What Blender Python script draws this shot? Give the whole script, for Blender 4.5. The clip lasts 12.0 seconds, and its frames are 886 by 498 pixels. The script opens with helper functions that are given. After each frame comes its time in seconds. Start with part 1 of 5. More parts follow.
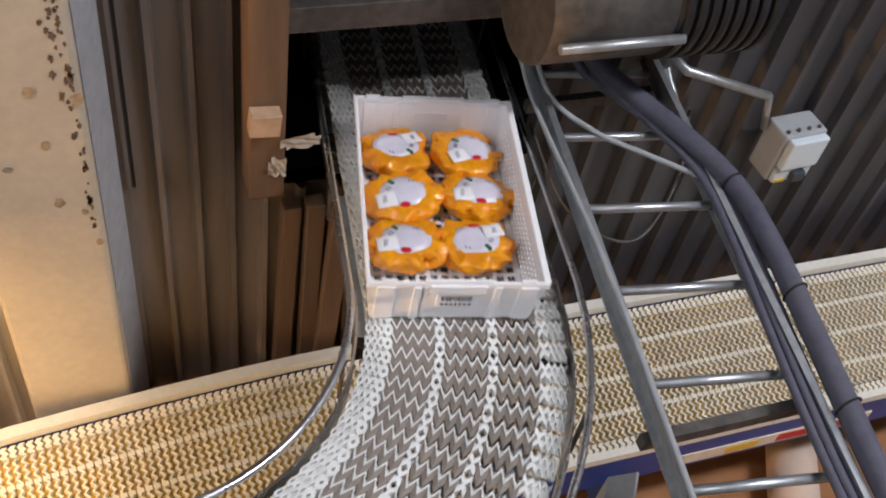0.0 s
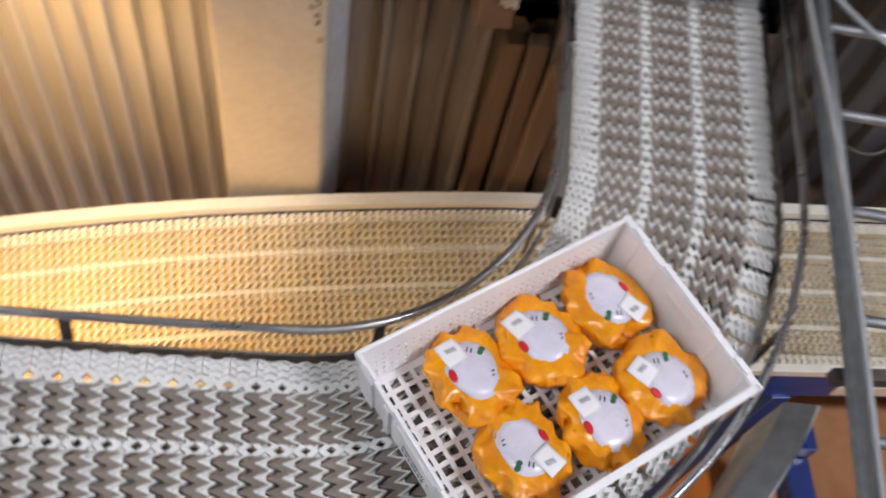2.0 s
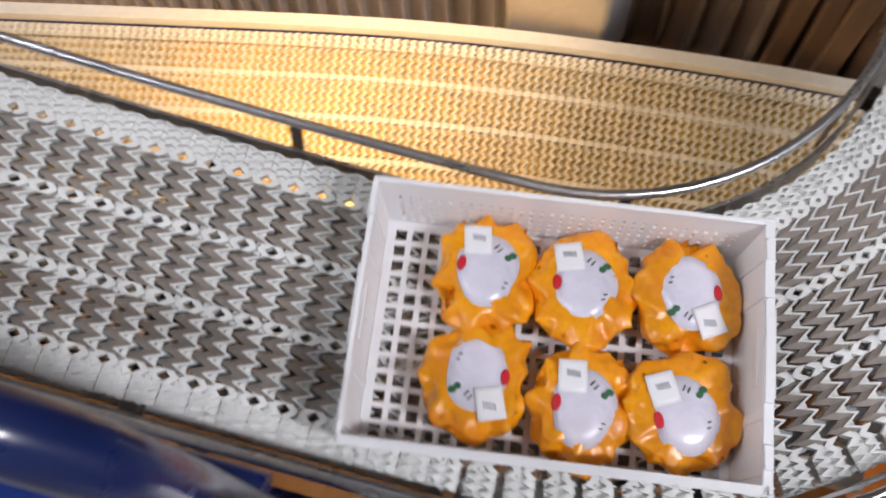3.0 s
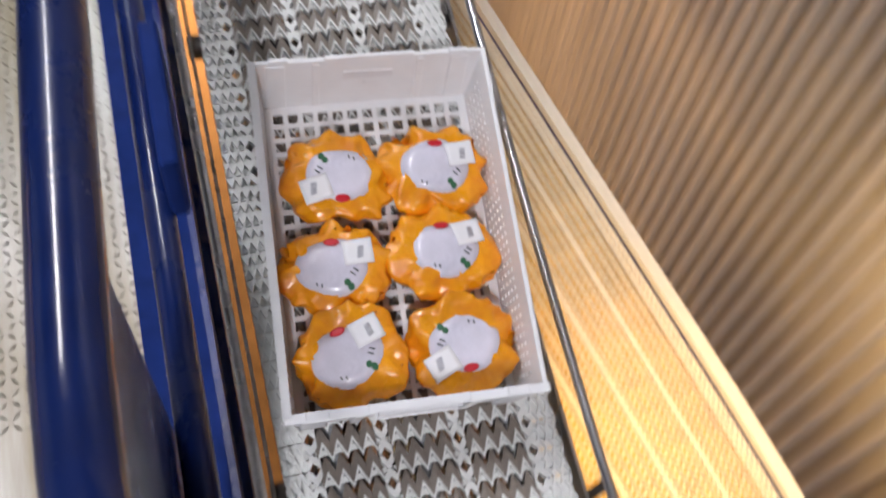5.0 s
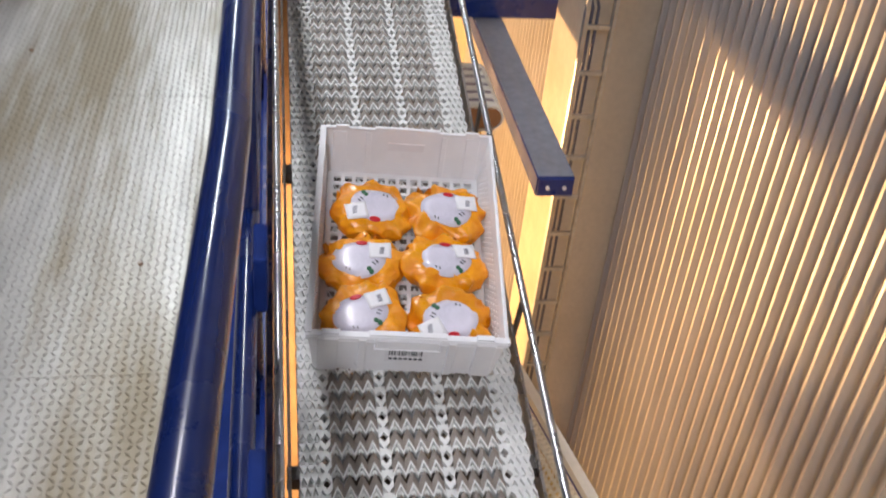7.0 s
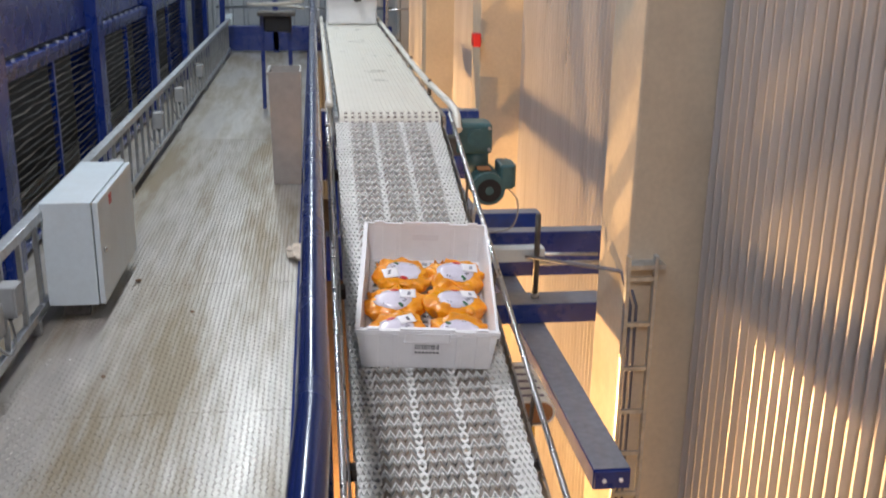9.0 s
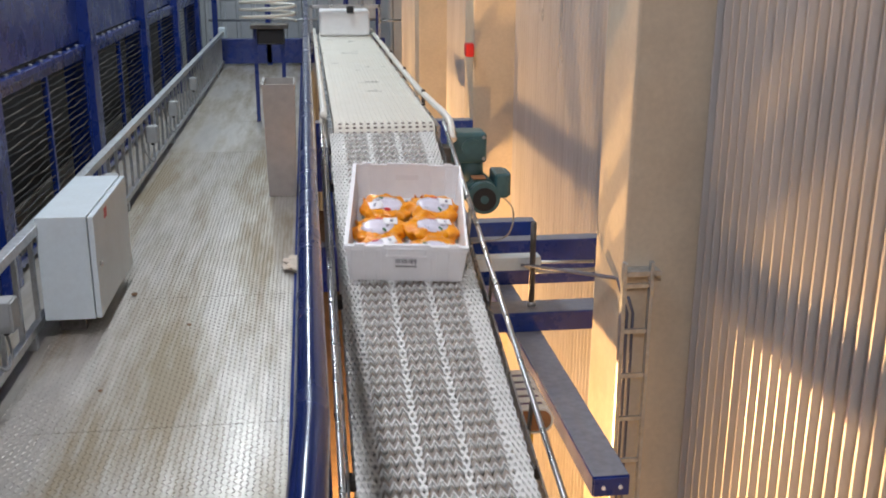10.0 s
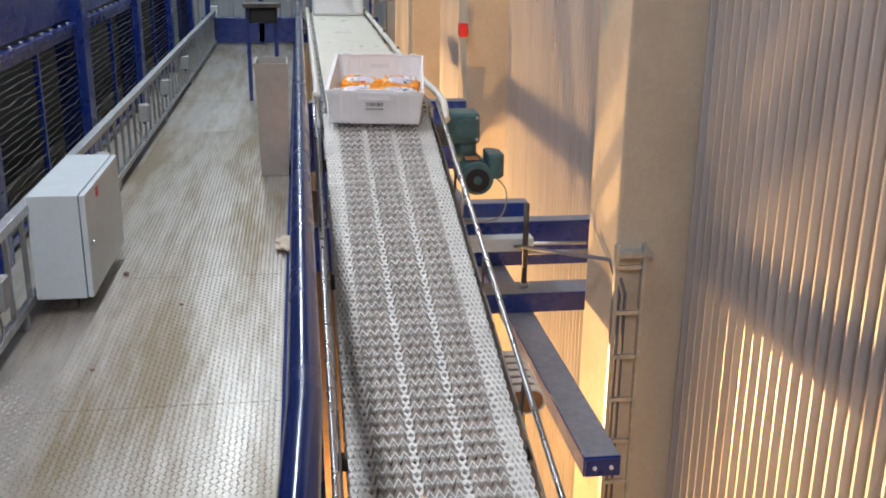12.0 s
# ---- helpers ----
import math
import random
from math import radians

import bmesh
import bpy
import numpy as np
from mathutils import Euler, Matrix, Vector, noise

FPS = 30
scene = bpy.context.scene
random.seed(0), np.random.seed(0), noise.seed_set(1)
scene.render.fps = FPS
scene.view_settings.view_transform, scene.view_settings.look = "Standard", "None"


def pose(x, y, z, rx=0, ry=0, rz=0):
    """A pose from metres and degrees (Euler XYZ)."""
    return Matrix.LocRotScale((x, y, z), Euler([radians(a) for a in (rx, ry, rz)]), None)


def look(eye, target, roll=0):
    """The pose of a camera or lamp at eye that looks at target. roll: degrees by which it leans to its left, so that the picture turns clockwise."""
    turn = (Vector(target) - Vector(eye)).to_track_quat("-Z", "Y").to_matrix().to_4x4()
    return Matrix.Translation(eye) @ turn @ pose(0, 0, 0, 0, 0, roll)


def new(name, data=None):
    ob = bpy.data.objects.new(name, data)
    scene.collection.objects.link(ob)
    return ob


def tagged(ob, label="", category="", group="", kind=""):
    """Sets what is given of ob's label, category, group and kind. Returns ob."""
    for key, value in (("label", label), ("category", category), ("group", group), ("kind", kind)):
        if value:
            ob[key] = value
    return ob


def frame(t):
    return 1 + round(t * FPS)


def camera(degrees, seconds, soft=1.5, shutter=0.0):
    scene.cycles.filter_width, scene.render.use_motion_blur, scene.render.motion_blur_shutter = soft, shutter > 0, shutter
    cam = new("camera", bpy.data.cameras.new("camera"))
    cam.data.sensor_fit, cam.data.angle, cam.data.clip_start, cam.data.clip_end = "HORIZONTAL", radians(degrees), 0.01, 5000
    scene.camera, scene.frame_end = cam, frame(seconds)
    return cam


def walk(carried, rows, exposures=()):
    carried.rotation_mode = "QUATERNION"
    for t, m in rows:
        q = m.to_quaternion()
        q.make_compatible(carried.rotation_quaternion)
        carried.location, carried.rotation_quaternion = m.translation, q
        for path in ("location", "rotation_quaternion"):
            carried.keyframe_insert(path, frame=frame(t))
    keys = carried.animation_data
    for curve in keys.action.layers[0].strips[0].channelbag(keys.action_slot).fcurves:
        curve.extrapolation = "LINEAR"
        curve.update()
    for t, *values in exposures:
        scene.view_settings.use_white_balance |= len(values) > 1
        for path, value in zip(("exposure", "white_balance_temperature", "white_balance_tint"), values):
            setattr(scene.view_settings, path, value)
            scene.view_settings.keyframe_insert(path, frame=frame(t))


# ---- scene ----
# ---------------------------------------------------------------- camera
cam = camera(48.0, 12.0, soft=1.9, shutter=0.5)
PATH = [  # seconds, x, y, z, pitch, lean, heading
    (0.0, -0.272, 0.070, 1.854, -48.27, 12.44, -117.29),
    (0.3, -0.269, 0.085, 1.861, -48.99, 12.79, -117.77),
    (1.0, -0.267, 0.090, 1.843, -52.68, 14.44, -118.16),
    (1.5, -0.236, 0.108, 1.812, -55.29, 15.76, -113.64),
    (2.0, -0.171, 0.099, 1.795, -59.97, 14.73, -104.38),
    (2.5, -0.139, 0.067, 1.725, -65.90, 6.32, -85.78),
    (2.8, -0.056, 0.076, 1.644, -69.88, 2.01, -77.22),
    (3.0, -0.068, 0.046, 1.628, -70.05, -6.92, -68.43),
    (3.2, -0.096, 0.080, 1.640, -70.17, -10.49, -63.61),
    (4.8, 0.055, 0.186, 1.692, -63.75, 8.93, -29.76),
    (5.0, 0.064, 0.190, 1.704, -60.01, 10.47, -24.00),
    (5.3, 0.116, 0.181, 1.672, -54.25, 8.15, -15.94),
    (5.5, 0.108, 0.174, 1.695, -51.05, 9.75, -14.50),
    (5.7, 0.109, 0.159, 1.731, -47.05, 7.47, -12.67),
    (6.0, 0.086, 0.152, 1.736, -44.12, 6.40, -12.77),
    (6.5, 0.051, 0.152, 1.775, -40.77, 8.44, -12.70),
    (6.7, 0.049, 0.157, 1.769, -38.64, 7.61, -12.23),
    (8.3, 0.005, 0.005, 1.741, -23.71, 0.72, -8.96),
    (8.5, 0.002, 0.012, 1.746, -21.84, 1.07, -8.33),
    (9.0, -0.003, 0.005, 1.755, -17.42, 0.93, -7.40),
    (9.5, -0.010, -0.001, 1.748, -16.29, 0.45, -7.48),
    (10.0, -0.005, -0.000, 1.752, -16.82, 0.24, -7.66),
    (10.5, -0.000, -0.000, 1.750, -16.84, 0.04, -7.66),
    (11.0, 0.002, 0.001, 1.748, -17.46, 0.13, -7.99),
    (11.5, -0.003, 0.001, 1.749, -17.65, 0.35, -8.13),
    (12.0, -0.006, 0.003, 1.750, -17.91, 0.64, -8.12),
]


def eye_pose(x, y, z, pitch, lean, heading):
    h, p = radians(heading), radians(pitch)
    ahead = Vector((-math.sin(h) * math.cos(p), math.cos(h) * math.cos(p), math.sin(p)))
    return look((x, y, z), Vector((x, y, z)) + ahead, lean)


walk(cam, [(r[0], eye_pose(*r[1:])) for r in PATH])

# ---------------------------------------------------------------- light
world = bpy.data.worlds.new("hall_air")
scene.world = world
world.use_nodes = True
wn = world.node_tree
sky = wn.nodes.new("ShaderNodeTexSky")
sky.sky_type, sky.sun_disc = "NISHITA", False
sky.sun_elevation, sky.sun_rotation = radians(35), radians(200)
wn.links.new(sky.outputs[0], wn.nodes["Background"].inputs[0])
wn.nodes["Background"].inputs[1].default_value = 0.1
scene.view_settings.exposure = 0.0


def lamp(name, kind, place, target, power, colour, size=1.0, size_y=None, spot=None):
    data = bpy.data.lights.new(name, kind)
    data.energy, data.color = power, colour
    if kind == "AREA":
        data.shape, data.size, data.size_y = "RECTANGLE", size, size_y or size
    else:
        data.shadow_soft_size = size
    if spot:
        data.spot_size, data.spot_blend = radians(spot), 0.6
    ob = new(name, data)
    ob.matrix_world = look(place, target)
    return ob


WARM = (1.0, 0.57, 0.23)
COOL = (0.97, 0.955, 1.03)
COLD = (0.84, 0.93, 1.0)
# roof luminaires over the walkway and over the conveyor curve
for yy in (-3.6, 3.0, 7.0, 11.0, 15.0):
    lamp("roof_lamp", "AREA", (-0.9, yy, 4.74), (-0.9, yy, 0), 280 if yy < 0 else 100, COOL if yy < 5 else COLD, 0.35, 2.2)
# work lamps on the lower storey that wash the cladding from below
lamp("lower_lamp", "POINT", (-0.60, 6.5, -1.55), (1, 5, 0), 600, WARM, 0.08)
lamp("lower_lamp", "POINT", (-0.60, 4.6, -1.60), (1, 5, 0), 300, WARM, 0.08)
# added warm fill, hidden under the inclined conveyor, to brighten the lower belt
lamp("lower_belt_fill", "AREA", (0.36, 0.75, -0.265), (0.52, 0.75, -0.72), 21, (1.0, 0.58, 0.20), 0.08, 2.6)

# ---------------------------------------------------------------- materials


def material(name, colour, rough=0.5, metal=0.0, grain=0.0, scale=20.0, bump=0.0, stain=0.0, stain_scale=2.0,
             stain_colour=(0.08, 0.06, 0.04), per_object=0.0, stretch=(1, 1, 1), span=(0.45, 0.75), coat=0.0, transmission=0.0, spec=0.5, sss=0.0):
    m = bpy.data.materials.new(name)
    m.use_nodes = True
    t = m.node_tree
    b = t.nodes["Principled BSDF"]
    b.inputs["Roughness"].default_value = rough
    b.inputs["Metallic"].default_value = metal
    b.inputs["Coat Weight"].default_value = coat
    b.inputs["Coat Roughness"].default_value = 0.08
    b.inputs["Transmission Weight"].default_value = transmission
    b.inputs["Specular IOR Level"].default_value = spec
    if sss:
        b.inputs["Subsurface Weight"].default_value = sss
        b.inputs["Subsurface Radius"].default_value = (0.01, 0.01, 0.01)
    co = t.nodes.new("ShaderNodeTexCoord")
    mp = t.nodes.new("ShaderNodeMapping")
    mp.inputs["Scale"].default_value = stretch
    t.links.new(co.outputs["Object"], mp.inputs[0])
    fine = t.nodes.new("ShaderNodeTexNoise")
    fine.inputs["Scale"].default_value, fine.inputs["Detail"].default_value = scale, 6
    t.links.new(mp.outputs[0], fine.inputs[0])
    big = t.nodes.new("ShaderNodeTexNoise")
    big.inputs["Scale"].default_value, big.inputs["Detail"].default_value = stain_scale, 8
    big.inputs["Roughness"].default_value = 0.65
    t.links.new(mp.outputs[0], big.inputs[0])

    def mix(a, c, fac_socket=None, fac=0.5, blend="MIX"):
        n = t.nodes.new("ShaderNodeMix")
        n.data_type, n.blend_type = "RGBA", blend
        if fac_socket is None:
            n.inputs[0].default_value = fac
        else:
            t.links.new(fac_socket, n.inputs[0])
        for sock, v in ((n.inputs[6], a), (n.inputs[7], c)):
            if isinstance(v, tuple):
                sock.default_value = (*v, 1)
            else:
                t.links.new(v, sock)
        return n.outputs[2]

    def ramp(sock, lo, hi, a=0.0, c=1.0):
        n = t.nodes.new("ShaderNodeMapRange")
        for i, v in ((1, lo), (2, hi), (3, a), (4, c)):
            n.inputs[i].default_value = v
        t.links.new(sock, n.inputs[0])
        return n.outputs[0]

    out = mix(tuple(c * (1 - grain) for c in colour), tuple(min(1, c * (1 + grain)) for c in colour), ramp(fine.outputs[0], 0.3, 0.7))
    if stain:
        out = mix(out, stain_colour, ramp(big.outputs[0], span[0], span[1], 0, stain))
    if per_object:
        info = t.nodes.new("ShaderNodeObjectInfo")
        hsv = t.nodes.new("ShaderNodeHueSaturation")
        t.links.new(ramp(info.outputs["Random"], 0, 1, 1 - per_object, 1 + per_object), hsv.inputs["Value"])
        t.links.new(out, hsv.inputs["Color"])
        out = hsv.outputs[0]
    t.links.new(out, b.inputs["Base Color"])
    t.links.new(ramp(big.outputs[0], 0.3, 0.75, max(0.02, rough - 0.12), min(1, rough + 0.18)), b.inputs["Roughness"])
    if bump:
        bp = t.nodes.new("ShaderNodeBump")
        bp.inputs["Strength"].default_value, bp.inputs["Distance"].default_value = 0.6, bump
        t.links.new(fine.outputs[0], bp.inputs["Height"])
        t.links.new(bp.outputs[0], b.inputs["Normal"])
    return m


BELT = material("white_belt_plastic", (0.84, 0.85, 0.83), 0.42, 0, 0.06, 60, 0.0006, 0.22, 6, (0.30, 0.27, 0.22), 0.05)
GRIP = material("taupe_grip_rubber", (0.23, 0.195, 0.165), 0.5, 0, 0.15, 60, 0.0004, 0.4, 5, (0.09, 0.08, 0.07), 0.08)
BELT_EDGE = material("belt_edge_plastic", (0.76, 0.77, 0.76), 0.4, 0, 0.05, 40, 0, 0.15, 6, (0.4, 0.36, 0.3), 0.04)
LOWBELT = material("lower_belt_plastic", (0.80, 0.755, 0.63), 0.45, 0, 0.08, 50, 0, 0.3, 5, (0.35, 0.27, 0.15), 0.06)
CREAM_BELT = material("cream_belt_plastic", (0.76, 0.74, 0.66), 0.35, 0, 0.05, 60, 0, 0.06, 4, (0.55, 0.5, 0.38))
CRATE = material("white_crate_plastic", (0.93, 0.94, 0.96), 0.36, 0, 0.02, 30, 0.0004, 0.10, 9, (0.65, 0.63, 0.6), 0, sss=0.2)
ORANGE = material("orange_film", (0.95, 0.35, 0.008), 0.32, 0, 0.2, 24, 0.004, 0.7, 16, (0.72, 0.16, 0.003), 0.06, coat=0.22, sss=0.1)
LABEL = material("label_paper", (0.72, 0.70, 0.80), 0.28, 0, 0.08, 30, 0.001, 0.7, 18, (0.42, 0.41, 0.50), 0.03, coat=0.3)
WHITE = material("white_sticker", (0.88, 0.88, 0.9), 0.4, 0, 0.02)
INK = material("dark_print", (0.04, 0.05, 0.06), 0.5)
GREENINK = material("green_print", (0.03, 0.13, 0.06), 0.5)
REDINK = material("red_print", (0.6, 0.015, 0.03), 0.4)
FADED = material("faded_print", (0.36, 0.37, 0.42), 0.5)
BLUE_MATT = material("matt_blue_paint", (0.007, 0.026, 0.16), 0.7, 0, 0.15, 25, 0.0003, 0.2, 5, (0.02, 0.03, 0.07), spec=0.15)
BLUE = material("blue_paint", (0.007, 0.027, 0.18), 0.27, 0, 0.12, 25, 0.0003, 0.12, 5, (0.02, 0.03, 0.08), 0, coat=0.25)
RAILBLUE = material("dark_glossy_blue_paint", (0.005, 0.016, 0.095), 0.22, 0, 0.12, 25, 0.0003, 0.12, 5, (0.02, 0.03, 0.06), 0, coat=0.4)
BLUE_WORN = material("worn_blue_paint", (0.012, 0.045, 0.25), 0.4, 0, 0.15, 25, 0.0004, 0.35, 4, (0.10, 0.11, 0.15))
GREY_BLUE = material("dusty_blue_paint", (0.20, 0.215, 0.26), 0.5, 0, 0.15, 30, 0.0004, 0.5, 4, (0.20, 0.20, 0.21))
STEEL = material("brushed_steel", (0.60, 0.61, 0.62), 0.28, 1, 0.1, 90, 0.0002, 0.25, 6, (0.2, 0.18, 0.15))
ZINC = material("galvanised_steel", (0.52, 0.55, 0.57), 0.42, 0.85, 0.15, 35, 0.0003, 0.3, 5, (0.26, 0.25, 0.24))
DARKSTEEL = material("dirty_steel", (0.12, 0.11, 0.10), 0.55, 0.6, 0.3, 30, 0.0005, 0.5, 4, (0.04, 0.03, 0.025))
CLAD = material("cladding_sheet", (0.57, 0.56, 0.56), 0.38, 0.45, 0.08, 9, 0.0003, 0.35, 1.2, (0.26, 0.24, 0.21), 0, (1, 1, 0.15))
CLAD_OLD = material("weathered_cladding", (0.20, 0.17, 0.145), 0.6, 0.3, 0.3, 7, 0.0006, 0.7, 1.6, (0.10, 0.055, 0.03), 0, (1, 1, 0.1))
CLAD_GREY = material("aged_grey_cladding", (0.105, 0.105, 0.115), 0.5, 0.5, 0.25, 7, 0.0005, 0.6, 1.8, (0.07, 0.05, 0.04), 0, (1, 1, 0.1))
CONCRETE = material("column_concrete", (0.56, 0.49, 0.38), 0.75, 0, 0.05, 40, 0.0006, 0.35, 3, (0.30, 0.25, 0.19))
COLGREY = material("column_grey_edge", (0.38, 0.40, 0.43), 0.7, 0, 0.1, 30, 0.001, 0.3, 3, (0.25, 0.22, 0.2))
PLATE = material("tread_plate", (0.46, 0.44, 0.405), 0.40, 0.55, 0.12, 22, 0.0003, 0.85, 3.6, (0.25, 0.20, 0.125), 0, (1, 0.12, 1), (0.44, 0.60))
WOOD = material("rough_timber", (0.15, 0.085, 0.045), 0.75, 0, 0.35, 16, 0.002, 0.5, 4, (0.09, 0.045, 0.02), 0.15, (1, 1, 0.12))
PALEWOOD = material("pale_timber", (0.50, 0.33, 0.20), 0.75, 0, 0.2, 22, 0.001, 0.3, 6, (0.3, 0.18, 0.1))
CARD = material("brown_board", (0.36, 0.17, 0.07), 0.8, 0, 0.12, 16, 0.0008, 0.4, 2.5, (0.20, 0.09, 0.04))
PAPERROLL = material("paper_roll", (0.66, 0.52, 0.42), 0.7, 0, 0.06, 20, 0.0005, 0.2, 5, (0.5, 0.36, 0.27))
CABINET = material("light_grey_enamel", (0.62, 0.71, 0.76), 0.4, 0, 0.03, 50, 0.0002, 0.2, 3, (0.45, 0.43, 0.38))
PLASTIC_GREY = material("grey_plastic", (0.35, 0.37, 0.38), 0.5, 0, 0.06, 30, 0, 0.2, 6, (0.2, 0.2, 0.2))
GREEN = material("green_motor_paint", (0.055, 0.13, 0.14), 0.4, 0, 0.15, 30, 0.0004, 0.4, 8, (0.02, 0.03, 0.03))
RUBBER = material("black_rubber", (0.012, 0.012, 0.014), 0.5, 0, 0.2, 40, 0.0004)
CABLE = material("dark_cable", (0.10, 0.10, 0.135), 0.45, 0, 0.15, 40, 0.0003, 0.3, 6, (0.12, 0.11, 0.10))
# near-black that paints shade: the passage's lining and the machine's inside
BLACK = material("shade_black", (0.01, 0.009, 0.008), 0.9, 0, 0.3, 8)
GREYWALL = material("hall_wall_sheet", (0.42, 0.45, 0.48), 0.5, 0.3, 0.06, 10, 0, 0.2, 1, (0.3, 0.3, 0.3))
LOWFLOOR = material("lower_floor_concrete", (0.22, 0.145, 0.09), 0.8, 0, 0.2, 12, 0.001, 0.5, 1.5, (0.08, 0.055, 0.04))
STAINED = material("brown_chips", (0.44, 0.32, 0.19), 0.85, 0, 0.3, 60, 0.002, 0.5, 20, (0.12, 0.07, 0.04))
GRIME = material("dark_grime", (0.13, 0.085, 0.055), 0.9, 0, 0.4, 90, 0.001, 0.6, 30, (0.30, 0.21, 0.13))
RED = material("red_paint", (0.5, 0.02, 0.02), 0.4)
YELLOW = material("yellow_plastic", (0.7, 0.45, 0.05), 0.45)
PURPLE = material("dark_slat", (0.12, 0.07, 0.12), 0.5, 0, 0.1)
BIN = material("bin_plastic", (0.40, 0.38, 0.36), 0.6, 0, 0.08, 15, 0.0005, 0.4, 3, (0.25, 0.22, 0.18))
PAPER = material("scrap_paper", (0.7, 0.62, 0.52), 0.8, 0, 0.1, 12, 0.001, 0.3, 8, (0.45, 0.3, 0.2))
LIT = bpy.data.materials.new("luminaire_glow")
LIT.use_nodes = True
LIT.node_tree.nodes["Principled BSDF"].inputs["Emission Color"].default_value = (*COOL, 1)
LIT.node_tree.nodes["Principled BSDF"].inputs["Emission Strength"].default_value = 6

# glow for the tube of the added fixture under the conveyor
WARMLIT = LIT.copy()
WARMLIT.name = "added_tube_glow"
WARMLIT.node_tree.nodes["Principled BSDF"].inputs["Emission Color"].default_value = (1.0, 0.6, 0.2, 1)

# ---------------------------------------------------------------- mesh helpers


def part(name, bm, mat, parent=None, label="", smooth=False):
    me = bpy.data.meshes.new(name)
    bmesh.ops.recalc_face_normals(bm, faces=bm.faces)
    if smooth:
        for fc in bm.faces:
            fc.smooth = True
    bm.to_mesh(me)
    bm.free()
    for m in (mat if isinstance(mat, list) else [mat]):
        me.materials.append(m)
    ob = new(name, me)
    if parent is not None:
        ob.parent = parent
    if label:
        ob["label"] = label
    return ob


def thing(name, label, category, group="", kind="", place=None):
    ob = tagged(new(name), label, category, group, kind)
    ob.empty_display_size = 0.1
    if place is not None:
        ob.matrix_basis = place
    return ob


def box(bm, x0, y0, z0, x1, y1, z1, bevel=0.0, m=None, mi=0):
    g = bmesh.ops.create_cube(bm, size=1)
    vs = g["verts"]
    for v in vs:
        v.co = Vector((x0 + (x1 - x0) * (v.co.x + 0.5), y0 + (y1 - y0) * (v.co.y + 0.5), z0 + (z1 - z0) * (v.co.z + 0.5)))
    if bevel:
        es = list({e for v in vs for e in v.link_edges})
        r = bmesh.ops.bevel(bm, geom=es, offset=bevel, segments=2, affect="EDGES", profile=0.5)
        vs = list({v for fc in r["faces"] for v in fc.verts} | {v for v in vs if v.is_valid})
    if m is not None:
        bmesh.ops.transform(bm, matrix=m, verts=vs)
    if mi:
        for fc in {fc for v in vs for fc in v.link_faces}:
            fc.material_index = mi
    return vs


def cbox(x0, y0, z0, x1, y1, z1, bevel=0.0, m=None):
    bm = bmesh.new()
    box(bm, x0, y0, z0, x1, y1, z1, bevel, m)
    return bm


def tube(bm, pts, r, n=10, closed=False):
    pts = [Vector(p) for p in pts]
    rings = []
    up = None
    for i, p in enumerate(pts):
        a, b = pts[max(0, i - 1)], pts[min(len(pts) - 1, i + 1)]
        t = (b - a).normalized()
        if up is None:
            up = Vector((0, 0, 1)) if abs(t.z) < 0.9 else Vector((1, 0, 0))
        side = t.cross(up).normalized()
        up = side.cross(t).normalized()
        rings.append([bm.verts.new(p + (side * math.cos(k * math.tau / n) + up * math.sin(k * math.tau / n)) * r) for k in range(n)])
    for a, b in zip(rings, rings[1:]):
        for k in range(n):
            bm.faces.new((a[k], a[(k + 1) % n], b[(k + 1) % n], b[k])).smooth = True
    bm.faces.new(rings[0][::-1])
    bm.faces.new(rings[-1])


def tubed(pts, r, n=10):
    bm = bmesh.new()
    tube(bm, pts, r, n)
    return bm


def profile_sweep(bm, frames, shape):
    """Sweep a closed 2D shape (side, up) along frames (point, side, up)."""
    rings = [[bm.verts.new(p + s * a + u * b) for a, b in shape] for p, s, u in frames]
    n = len(shape)
    for a, b in zip(rings, rings[1:]):
        for k in range(n):
            bm.faces.new((a[k], a[(k + 1) % n], b[(k + 1) % n], b[k]))
    bm.faces.new(rings[0][::-1])
    bm.faces.new(rings[-1])


def smooth_path(pts, n=8):
    pts = [Vector(p) for p in pts]
    q = [pts[0] * 2 - pts[1]] + pts + [pts[-1] * 2 - pts[-2]]
    out = []
    for i in range(1, len(q) - 2):
        a, b, c, d = q[i - 1:i + 3]
        for k in range(n):
            t = k / n
            out.append(0.5 * (2 * b + (c - a) * t + (2 * a - 5 * b + 4 * c - d) * t * t + (3 * b - a - 3 * c + d) * t ** 3))
    out.append(pts[-1])
    return out


def holed_panel(xs, ys, is_hole, thick, to3d):
    """A panel of rectangular cells with real holes; to3d(u, v, w) places it."""
    bm = bmesh.new()
    cache = {}

    def v(i, j, w):
        key = (i, j, w)
        if key not in cache:
            cache[key] = bm.verts.new(to3d(xs[i], ys[j], thick * w))
        return cache[key]
    nx, ny = len(xs) - 1, len(ys) - 1
    solid = lambda i, j: 0 <= i < nx and 0 <= j < ny and not is_hole(i, j)
    for i in range(nx):
        for j in range(ny):
            if not solid(i, j):
                continue
            for w in (0, 1):
                bm.faces.new((v(i, j, w), v(i + 1, j, w), v(i + 1, j + 1, w), v(i, j + 1, w)))
            for di, dj, a, b in ((-1, 0, (i, j), (i, j + 1)), (1, 0, (i + 1, j), (i + 1, j + 1)), (0, -1, (i, j), (i + 1, j)), (0, 1, (i, j + 1), (i + 1, j + 1))):
                if not solid(i + di, j + dj):
                    bm.faces.new((v(*a, 0), v(*b, 0), v(*b, 1), v(*a, 1)))
    return bm


